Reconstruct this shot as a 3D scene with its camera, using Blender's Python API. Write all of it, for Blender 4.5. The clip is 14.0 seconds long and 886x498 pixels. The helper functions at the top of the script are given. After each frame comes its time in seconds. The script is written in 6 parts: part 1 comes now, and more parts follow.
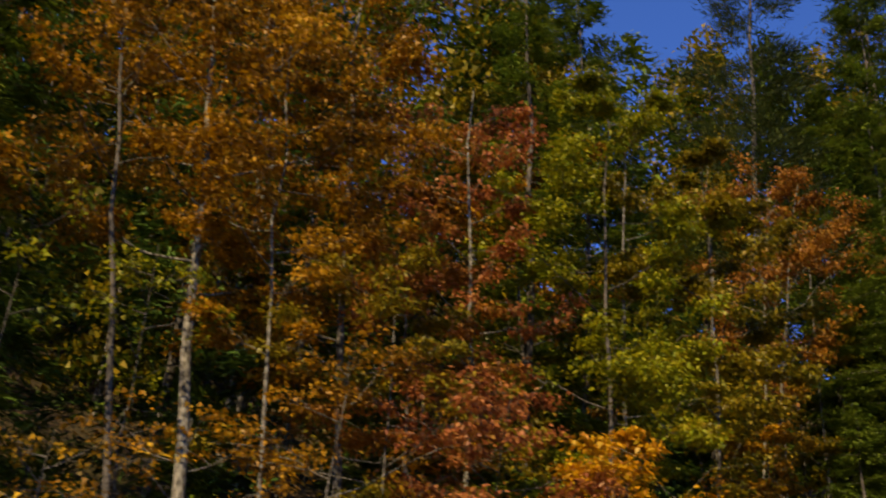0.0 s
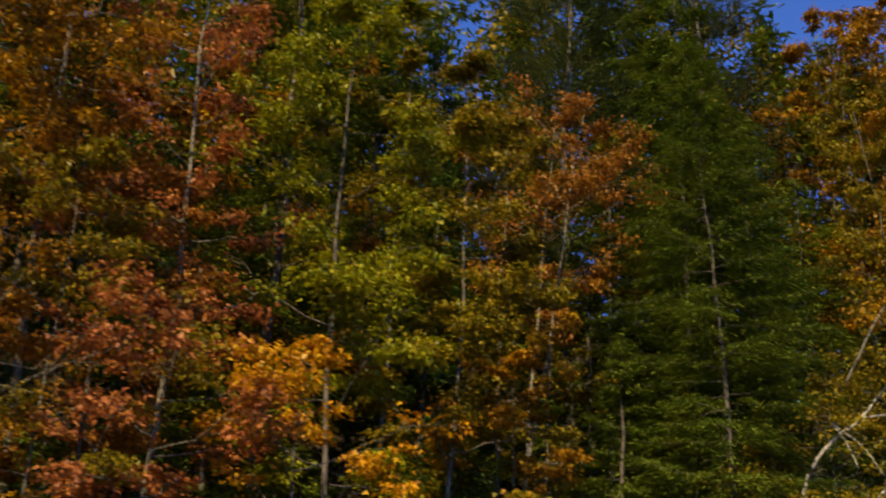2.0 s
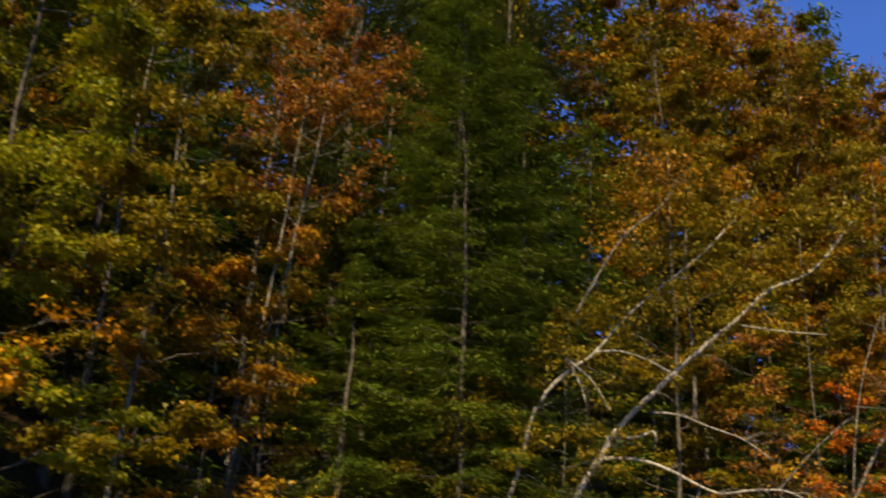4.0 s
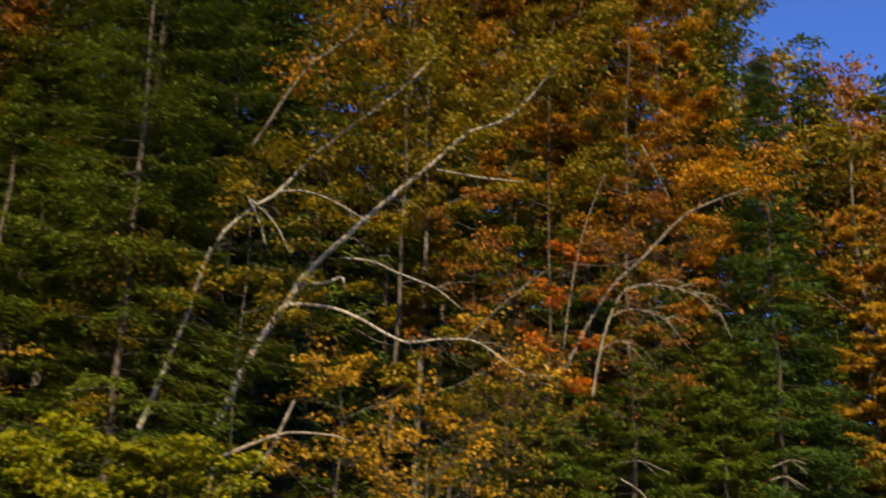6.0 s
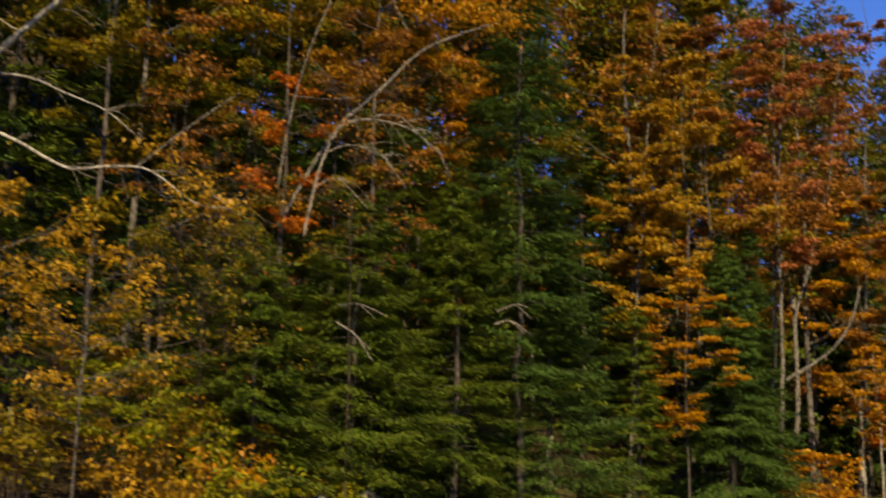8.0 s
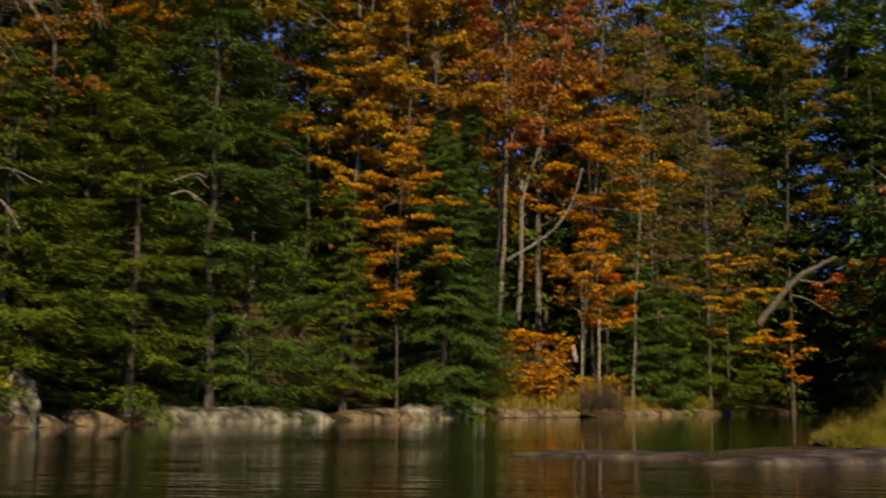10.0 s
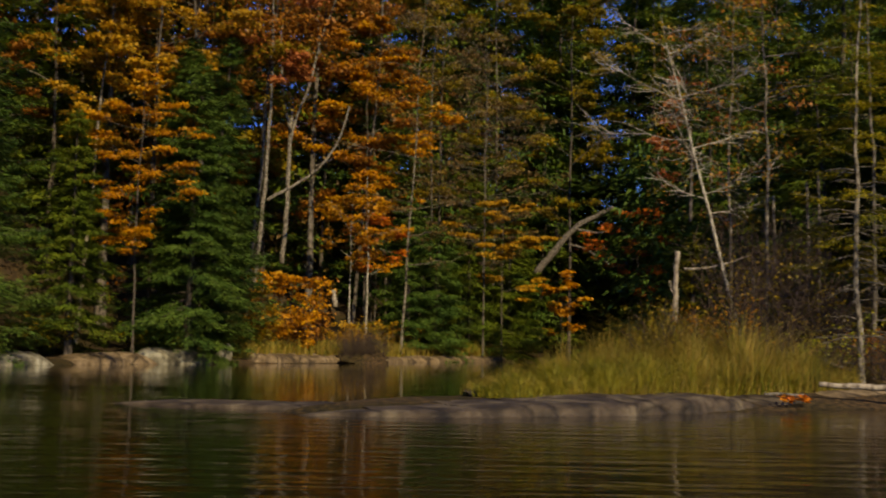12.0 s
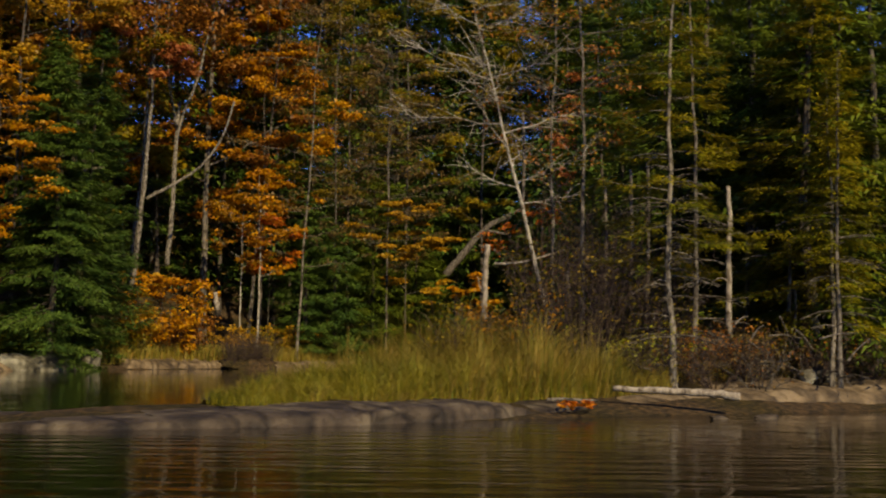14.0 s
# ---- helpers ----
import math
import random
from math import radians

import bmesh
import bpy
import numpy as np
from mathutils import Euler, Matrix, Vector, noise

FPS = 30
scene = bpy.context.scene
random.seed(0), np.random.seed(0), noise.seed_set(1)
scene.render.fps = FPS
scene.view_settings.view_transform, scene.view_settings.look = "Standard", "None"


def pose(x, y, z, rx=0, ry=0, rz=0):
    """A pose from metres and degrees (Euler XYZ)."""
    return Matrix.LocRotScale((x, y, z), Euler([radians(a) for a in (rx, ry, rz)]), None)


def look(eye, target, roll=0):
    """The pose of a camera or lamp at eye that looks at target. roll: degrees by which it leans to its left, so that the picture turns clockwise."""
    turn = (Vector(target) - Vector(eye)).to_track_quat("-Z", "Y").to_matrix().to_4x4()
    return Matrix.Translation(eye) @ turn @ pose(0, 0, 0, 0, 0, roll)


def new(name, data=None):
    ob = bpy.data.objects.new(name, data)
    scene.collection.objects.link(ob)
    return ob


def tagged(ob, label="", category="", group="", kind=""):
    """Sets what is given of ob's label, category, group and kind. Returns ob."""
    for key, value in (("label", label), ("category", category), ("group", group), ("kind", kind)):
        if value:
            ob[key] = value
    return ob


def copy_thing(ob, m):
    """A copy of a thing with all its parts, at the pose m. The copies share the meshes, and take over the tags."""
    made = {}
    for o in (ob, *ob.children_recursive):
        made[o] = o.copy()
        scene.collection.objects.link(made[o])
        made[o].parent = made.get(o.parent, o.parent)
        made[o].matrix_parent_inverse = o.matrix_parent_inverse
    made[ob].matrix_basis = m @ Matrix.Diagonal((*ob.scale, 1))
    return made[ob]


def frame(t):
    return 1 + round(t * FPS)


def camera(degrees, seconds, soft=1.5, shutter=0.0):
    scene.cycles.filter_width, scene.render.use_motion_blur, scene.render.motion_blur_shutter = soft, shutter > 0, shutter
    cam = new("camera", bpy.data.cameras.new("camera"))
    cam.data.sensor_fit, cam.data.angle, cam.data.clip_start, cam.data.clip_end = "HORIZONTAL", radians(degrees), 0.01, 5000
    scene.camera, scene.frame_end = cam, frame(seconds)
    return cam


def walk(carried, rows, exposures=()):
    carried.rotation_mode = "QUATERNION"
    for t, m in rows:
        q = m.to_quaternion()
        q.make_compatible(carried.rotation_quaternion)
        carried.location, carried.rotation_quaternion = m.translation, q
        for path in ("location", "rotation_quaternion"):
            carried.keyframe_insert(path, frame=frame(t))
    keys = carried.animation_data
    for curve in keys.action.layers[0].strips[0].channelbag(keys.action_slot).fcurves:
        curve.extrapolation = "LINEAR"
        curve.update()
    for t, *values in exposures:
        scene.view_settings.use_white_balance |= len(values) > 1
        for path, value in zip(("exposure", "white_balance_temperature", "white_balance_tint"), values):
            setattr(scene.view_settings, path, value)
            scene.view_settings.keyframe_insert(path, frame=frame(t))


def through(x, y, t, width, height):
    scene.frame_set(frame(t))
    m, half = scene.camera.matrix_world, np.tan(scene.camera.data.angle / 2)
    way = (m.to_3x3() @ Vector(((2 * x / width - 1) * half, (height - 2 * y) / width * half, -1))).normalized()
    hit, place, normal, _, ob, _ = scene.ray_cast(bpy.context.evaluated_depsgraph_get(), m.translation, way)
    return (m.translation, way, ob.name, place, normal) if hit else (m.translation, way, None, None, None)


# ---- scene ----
PATH = [
    (0, (-9.504, -2.555, 0.965), (-10.678, 6.156, 5.733), 3.91),
    (0.5, (-8.499, -1.970, 0.968), (-9.486, 6.822, 5.630), 3.71),
    (1, (-7.505, -1.390, 0.969), (-8.258, 7.468, 5.547), 3.40),
    (1.5, (-6.514, -0.827, 0.969), (-7.050, 8.070, 5.503), 3.07),
    (2, (-5.504, -0.276, 0.975), (-5.834, 8.652, 5.468), 2.92),
    (2.2, (-5.097, -0.062, 0.976), (-5.339, 8.883, 5.440), 2.83),
    (4.3, (-0.760, 1.910, 0.956), (0.151, 10.983, 5.061), 3.41),
    (4.5, (-0.349, 2.072, 0.955), (0.712, 11.163, 4.982), 3.27),
    (5, (0.676, 2.457, 0.957), (2.100, 11.602, 4.743), 2.93),
    (5.5, (1.709, 2.818, 0.963), (3.531, 11.994, 4.497), 2.55),
    (6, (2.752, 3.158, 0.969), (4.971, 12.339, 4.254), 2.11),
    (6.5, (3.802, 3.472, 0.973), (6.359, 12.649, 4.012), 1.80),
    (7, (4.864, 3.755, 0.975), (7.777, 12.907, 3.760), 1.49),
    (7.5, (5.942, 4.010, 0.977), (9.224, 13.125, 3.456), 1.23),
    (8, (7.026, 4.225, 0.981), (10.719, 13.260, 3.157), 0.94),
    (8.5, (8.105, 4.396, 0.984), (12.234, 13.306, 2.872), 0.76),
    (9, (9.169, 4.521, 0.989), (13.747, 13.267, 2.589), 0.56),
    (9.2, (9.590, 4.560, 0.990), (14.304, 13.250, 2.490), 0.52),
    (11.3, (13.886, 4.589, 0.982), (20.135, 12.340, 1.913), 0.71),
    (11.5, (14.273, 4.556, 0.982), (20.618, 12.233, 1.874), 0.82),
    (12, (15.221, 4.450, 0.981), (21.741, 11.988, 1.790), 1.05),
    (12.5, (16.157, 4.312, 0.979), (22.810, 11.734, 1.778), 1.04),
    (13, (17.074, 4.175, 0.971), (23.788, 11.542, 1.773), 1.01),
    (13.5, (18.026, 4.012, 0.970), (24.783, 11.337, 1.803), 0.87),
    (14, (18.995, 3.849, 0.971), (25.786, 11.140, 1.830), 0.75),
]
cam = camera(41.0, 14.0, soft=2.0, shutter=0.5)
walk(cam, [(t, look(eye, target, roll)) for t, eye, target, roll in PATH], [(0, 0.86, 8200, 9), (2, 0.94, 8200, 9), (7, 0.88, 8200, 9), (8.8, 0.70, 8200, 9), (11.5, 0.48, 8200, 9), (14, 0.44, 8200, 9)])

# ---- light ----
SUN_AZ, SUN_EL = radians(197), radians(34)
world = bpy.data.worlds.new("sky")
scene.world = world
world.use_nodes = True
wn = world.node_tree
sky = wn.nodes.new("ShaderNodeTexSky")
sky.sky_type, sky.sun_disc = "NISHITA", False
sky.sun_elevation, sky.sun_rotation = SUN_EL, SUN_AZ
sky.altitude, sky.air_density, sky.dust_density, sky.ozone_density = 300, 1.0, 0.2, 2.0
deep = wn.nodes.new("ShaderNodeMix")
deep.data_type, deep.blend_type = "RGBA", "MULTIPLY"
deep.inputs["Factor"].default_value = 1
deep.inputs["B"].default_value = (0.27, 0.56, 1.28, 1)
wn.links.new(sky.outputs[0], deep.inputs["A"])
wn.links.new(deep.outputs["Result"], wn.nodes["Background"].inputs[0])
wn.nodes["Background"].inputs[1].default_value = 0.095
sun = new("sun", bpy.data.lights.new("sun", "SUN"))
sun.data.energy, sun.data.angle, sun.data.color = 4.3, radians(0.53), (1.0, 0.88, 0.66)
sun_way = Vector((math.sin(SUN_AZ) * math.cos(SUN_EL), math.cos(SUN_AZ) * math.cos(SUN_EL), math.sin(SUN_EL)))
sun.matrix_world = look(sun_way * 100, (0, 0, 0))

# ---- materials ----
def material(name, rough=0.8, spec=0.3):
    m = bpy.data.materials.new(name)
    m.use_nodes = True
    n, l = m.node_tree.nodes, m.node_tree.links
    b = n["Principled BSDF"]
    b.inputs["Roughness"].default_value = rough
    b.inputs["Specular IOR Level"].default_value = spec
    return m, n, l, b


def ramp(n, stops, mode="LINEAR"):
    r = n.new("ShaderNodeValToRGB")
    r.color_ramp.interpolation = mode
    e = r.color_ramp.elements
    while len(e) < len(stops):
        e.new(0.5)
    for el, (p, c) in zip(e, stops):
        el.position, el.color = p, (*c, 1)
    return r


def noise_tex(n, l, scale, detail=4, coord="Object", stretch=(1, 1, 1)):
    tc, mp, t = n.new("ShaderNodeTexCoord"), n.new("ShaderNodeMapping"), n.new("ShaderNodeTexNoise")
    mp.inputs["Scale"].default_value = stretch
    t.inputs["Scale"].default_value, t.inputs["Detail"].default_value = scale, detail
    l.new(tc.outputs[coord], mp.inputs[0])
    l.new(mp.outputs[0], t.inputs["Vector"])
    return t


def bump(n, l, b, height, strength, distance):
    bp = n.new("ShaderNodeBump")
    bp.inputs["Strength"].default_value, bp.inputs["Distance"].default_value = strength, distance
    l.new(height, bp.inputs["Height"])
    l.new(bp.outputs[0], b.inputs["Normal"])


def leaf_material(name, colours, through=0.35, rough=0.45, vary=0.62, patchy=1.3, spec=0.22):
    """Leaves that differ one by one and, more slowly, from bough to bough; some light passes through them."""
    m, n, l, b = material(name, rough + 0.03, spec)
    geo = n.new("ShaderNodeNewGeometry")
    patch = noise_tex(n, l, 0.45, 3)
    mix = n.new("ShaderNodeMath")
    mix.operation = "MULTIPLY_ADD"
    mix.inputs[1].default_value = vary
    half = n.new("ShaderNodeMath")
    half.operation = "MULTIPLY_ADD"
    half.inputs[1].default_value, half.inputs[2].default_value = patchy, 0.51 - vary / 2 - patchy / 2
    l.new(patch.outputs["Fac"], half.inputs[0])
    l.new(geo.outputs["Random Per Island"], mix.inputs[0])
    l.new(half.outputs[0], mix.inputs[2])
    k = len(colours)
    r = ramp(n, [((i + 0.5) / k, c) for i, c in enumerate(colours)])
    l.new(mix.outputs[0], r.inputs[0])
    l.new(r.outputs[0], b.inputs["Base Color"])
    tr = n.new("ShaderNodeBsdfTranslucent")
    l.new(r.outputs[0], tr.inputs[0])
    ms = n.new("ShaderNodeMixShader")
    ms.inputs[0].default_value = through
    l.new(b.outputs[0], ms.inputs[1])
    l.new(tr.outputs[0], ms.inputs[2])
    l.new(ms.outputs[0], n["Material Output"].inputs[0])
    return m


def bark_material(name, dark, light, patches=6.0, cover=0.5, rough=0.85):
    m, n, l, b = material(name, rough, 0.2)
    a = noise_tex(n, l, patches, 5, stretch=(1.6, 1.6, 0.7))
    f = noise_tex(n, l, 55, 4, stretch=(1, 1, 0.25))
    r = ramp(n, [(cover - 0.13, dark), (cover, tuple((p + q) / 2 for p, q in zip(dark, light))), (cover + 0.13, light)])
    l.new(a.outputs["Fac"], r.inputs[0])
    mul = n.new("ShaderNodeMix")
    mul.data_type, mul.blend_type = "RGBA", "MULTIPLY"
    mul.inputs["Factor"].default_value = 0.55
    r2 = ramp(n, [(0.3, (0.45, 0.45, 0.45)), (0.62, (1, 1, 1))])
    l.new(f.outputs["Fac"], r2.inputs[0])
    l.new(r.outputs[0], mul.inputs["A"])
    l.new(r2.outputs[0], mul.inputs["B"])
    l.new(mul.outputs["Result"], b.inputs["Base Color"])
    bump(n, l, b, f.outputs["Fac"], 0.6, 0.02)
    return m


GOLD = leaf_material("gold_leaf", [(0.06, 0.037, 0.006), (0.17, 0.080, 0.006), (0.28, 0.122, 0.006), (0.37, 0.162, 0.007), (0.39, 0.210, 0.012)])
AMBER = leaf_material("amber_leaf", [(0.15, 0.058, 0.005), (0.34, 0.130, 0.006), (0.48, 0.195, 0.007), (0.55, 0.265, 0.010), (0.42, 0.24, 0.013)])
YELLOW = leaf_material("yellow_leaf", [(0.10, 0.066, 0.009), (0.26, 0.142, 0.010), (0.42, 0.220, 0.012), (0.52, 0.285, 0.020), (0.28, 0.19, 0.020)])
OLIVE = leaf_material("olive_leaf", [(0.06, 0.055, 0.006), (0.13, 0.105, 0.007), (0.20, 0.145, 0.007), (0.27, 0.17, 0.008), (0.16, 0.145, 0.009)])
LIME = leaf_material("lime_leaf", [(0.075, 0.095, 0.006), (0.15, 0.165, 0.007), (0.22, 0.21, 0.008), (0.29, 0.235, 0.010), (0.13, 0.165, 0.008)])
RUST = leaf_material("rust_leaf", [(0.09, 0.036, 0.008), (0.21, 0.078, 0.010), (0.31, 0.115, 0.013), (0.36, 0.15, 0.022), (0.27, 0.13, 0.013)])
ROSE = leaf_material("rose_leaf", [(0.12, 0.03, 0.012), (0.27, 0.075, 0.022), (0.40, 0.13, 0.04), (0.36, 0.12, 0.02), (0.42, 0.19, 0.07)])
SCARLET = leaf_material("scarlet_leaf", [(0.18, 0.035, 0.006), (0.38, 0.08, 0.007), (0.50, 0.125, 0.008), (0.48, 0.17, 0.010), (0.36, 0.09, 0.010)])
HEMLOCK = leaf_material("hemlock_needle", [(0.025, 0.046, 0.006), (0.053, 0.087, 0.009), (0.087, 0.123, 0.012), (0.130, 0.154, 0.016), (0.068, 0.094, 0.010)], 0.2, 0.55, 0.4, 1.5, 0.08)
SPRUCE = leaf_material("spruce_needle", [(0.017, 0.040, 0.009), (0.037, 0.077, 0.014), (0.062, 0.110, 0.018), (0.094, 0.142, 0.023), (0.047, 0.086, 0.014)], 0.15, 0.55, 0.4, 1.5, 0.08)
PINE = leaf_material("pine_needle", [(0.02, 0.034, 0.014), (0.036, 0.055, 0.018), (0.055, 0.072, 0.02), (0.075, 0.085, 0.022), (0.045, 0.06, 0.018)], 0.18, 0.55, 0.4, 1.5, 0.08)
FADED = leaf_material("faded_needle", [(0.055, 0.065, 0.006), (0.11, 0.115, 0.007), (0.18, 0.155, 0.008), (0.25, 0.19, 0.010), (0.10, 0.11, 0.007)], 0.25, 0.55, 0.4, 1.5, 0.08)
DUSK = leaf_material("dusky_leaf", [(0.05, 0.036, 0.016), (0.10, 0.066, 0.024), (0.15, 0.095, 0.03), (0.19, 0.115, 0.032), (0.11, 0.075, 0.022)])
REED = leaf_material("green_sedge_blade", [(0.07, 0.075, 0.008), (0.13, 0.13, 0.010), (0.21, 0.185, 0.014), (0.26, 0.20, 0.022), (0.11, 0.115, 0.01)], 0.3, 0.6)
SEDGE = leaf_material("sedge_blade", [(0.075, 0.075, 0.010), (0.16, 0.142, 0.018), (0.27, 0.205, 0.034), (0.24, 0.145, 0.030), (0.13, 0.14, 0.014)], 0.3, 0.6)
BARK_BIRCH = bark_material("birch_bark", (0.035, 0.028, 0.020), (0.235, 0.205, 0.155), 9, 0.5)
BARK_PALE = bark_material("pale_birch_bark", (0.07, 0.058, 0.043), (0.40, 0.36, 0.28), 8, 0.45)
BARK_GREY = bark_material("grey_bark", (0.035, 0.029, 0.022), (0.18, 0.155, 0.12), 9, 0.52)
BARK_DARK = bark_material("dark_bark", (0.03, 0.024, 0.018), (0.11, 0.09, 0.07), 7, 0.5)
DEAD_WOOD = bark_material("dead_wood", (0.085, 0.066, 0.047), (0.31, 0.265, 0.20), 8, 0.47)
TWIG = bark_material("twig_bark", (0.03, 0.02, 0.015), (0.09, 0.062, 0.048), 5, 0.5)


def rock_material(name, low, high, lichen, cracks=0.0):
    m, n, l, b = material(name, 0.75, 0.3)
    a, f, s = noise_tex(n, l, 1.6, 7), noise_tex(n, l, 14, 6), noise_tex(n, l, 3.2, 5)
    r = ramp(n, [(0.36, low), (0.52, high), (0.66, lichen)])
    l.new(a.outputs["Fac"], r.inputs[0])
    mul = n.new("ShaderNodeMix")
    mul.data_type, mul.blend_type = "RGBA", "MULTIPLY"
    mul.inputs["Factor"].default_value = 0.7
    r2 = ramp(n, [(0.32, (0.35, 0.33, 0.30)), (0.6, (1, 1, 1))])
    l.new(s.outputs["Fac"], r2.inputs[0])
    l.new(r.outputs[0], mul.inputs["A"])
    l.new(r2.outputs[0], mul.inputs["B"])
    rise = f.outputs["Fac"]
    if cracks:
        tc, mp, vo = n.new("ShaderNodeTexCoord"), n.new("ShaderNodeMapping"), n.new("ShaderNodeTexVoronoi")
        mp.inputs["Rotation"].default_value = (0.0, 0.5, 0.6)
        mp.inputs["Scale"].default_value = (1.0, 0.25, 0.7)
        vo.feature = "DISTANCE_TO_EDGE"
        vo.inputs["Scale"].default_value = cracks
        l.new(tc.outputs["Object"], mp.inputs[0])
        l.new(mp.outputs[0], vo.inputs["Vector"])
        r3 = ramp(n, [(0.0, (0.12, 0.10, 0.08)), (0.05, (1, 1, 1))])
        l.new(vo.outputs["Distance"], r3.inputs[0])
        gap = n.new("ShaderNodeMix")
        gap.data_type, gap.blend_type = "RGBA", "MULTIPLY"
        gap.inputs["Factor"].default_value = 0.75
        l.new(mul.outputs["Result"], gap.inputs["A"])
        l.new(r3.outputs[0], gap.inputs["B"])
        add = n.new("ShaderNodeMath")
        add.operation = "ADD"
        l.new(f.outputs["Fac"], add.inputs[0])
        l.new(r3.outputs[0], add.inputs[1])
        mul, rise = gap, add.outputs[0]
    l.new(mul.outputs["Result"], b.inputs["Base Color"])
    bump(n, l, b, rise, 0.7, 0.05)
    return m


ROCK = rock_material("granite", (0.07, 0.048, 0.024), (0.14, 0.098, 0.052), (0.20, 0.148, 0.085), 0.8)
ROCK_PALE = rock_material("pale_granite", (0.066, 0.060, 0.040), (0.150, 0.137, 0.095), (0.27, 0.258, 0.19))
ROCK_DARK = rock_material("dark_granite", (0.026, 0.018, 0.010), (0.060, 0.043, 0.026), (0.105, 0.082, 0.050), 1.0)

m_soil, n, l, b = material("forest_floor", 0.95, 0.1)
a1, a2 = noise_tex(n, l, 0.5, 6), noise_tex(n, l, 9, 5)
r1 = ramp(n, [(0.35, (0.020, 0.015, 0.010)), (0.55, (0.055, 0.036, 0.018)), (0.7, (0.10, 0.055, 0.022))])
l.new(a2.outputs["Fac"], r1.inputs[0])
r2 = ramp(n, [(0.4, (0.6, 0.7, 0.5)), (0.6, (1, 1, 1))])
l.new(a1.outputs["Fac"], r2.inputs[0])
mm = n.new("ShaderNodeMix")
mm.data_type, mm.blend_type = "RGBA", "MULTIPLY"
mm.inputs["Factor"].default_value = 1
l.new(r1.outputs[0], mm.inputs["A"])
l.new(r2.outputs[0], mm.inputs["B"])
l.new(mm.outputs["Result"], b.inputs["Base Color"])
bump(n, l, b, a2.outputs["Fac"], 0.8, 0.08)

m_water, n, l, b = material("river_water", 0.04, 0.5)
b.inputs["Base Color"].default_value = (0.004, 0.0035, 0.0018, 1)
b.inputs["IOR"].default_value = 1.33
tc, turned = n.new("ShaderNodeTexCoord"), n.new("ShaderNodeMapping")
turned.inputs["Rotation"].default_value = (0, 0, radians(42))
l.new(tc.outputs["Object"], turned.inputs[0])


def ripple(scale, detail, stretch):
    """Waves whose crests lie across the wind, which blows along the river."""
    mp, t = n.new("ShaderNodeMapping"), n.new("ShaderNodeTexNoise")
    mp.inputs["Scale"].default_value = stretch
    t.inputs["Scale"].default_value, t.inputs["Detail"].default_value = scale, detail
    l.new(turned.outputs[0], mp.inputs[0])
    l.new(mp.outputs[0], t.inputs["Vector"])
    return t.outputs["Fac"]


def mathed(op, a, b, c=None):
    k = n.new("ShaderNodeMath")
    k.operation = op
    for socket, v in zip(k.inputs, (a, b, c)):
        if v is not None:
            socket.default_value = v if isinstance(v, float) else 0
            if not isinstance(v, float):
                l.new(v, socket)
    return k.outputs[0]


gusts = ramp(n, [(0.40, (0.10, 0.10, 0.10)), (0.62, (1, 1, 1))])
l.new(ripple(0.16, 2, (0.5, 1, 1)), gusts.inputs[0])
along = n.new("ShaderNodeSeparateXYZ")
l.new(turned.outputs[0], along.inputs[0])
open_river = n.new("ShaderNodeMapRange")
for socket, v in zip(("From Min", "From Max", "To Min", "To Max"), (24.0, 37.0, 1.0, 0.12)):
    open_river.inputs[socket].default_value = v
l.new(along.outputs["Y"], open_river.inputs["Value"])
rough_water = mathed("MULTIPLY", mathed("MULTIPLY_ADD", gusts.outputs[0], 0.7, 0.45), open_river.outputs["Result"])
small = mathed("MULTIPLY", ripple(3.6, 3, (0.25, 1, 1)), rough_water)
bump(n, l, b, mathed("MULTIPLY_ADD", small, 2.8, ripple(1.1, 2, (0.3, 1, 1))), 1.0, 0.012)

# ---- helpers of the scene ----
def part(name, mesh, mat, parent=None, label=""):
    """One mesh object, from a bmesh or a mesh, under a thing or a part."""
    if isinstance(mesh, bmesh.types.BMesh):
        me = bpy.data.meshes.new(name)
        mesh.to_mesh(me)
        mesh.free()
        mesh = me
    ob = new(name, mesh)
    if not mesh.materials:
        mesh.materials.append(mat)
    if parent:
        ob.parent = parent
    if label:
        ob["label"] = label
    return ob


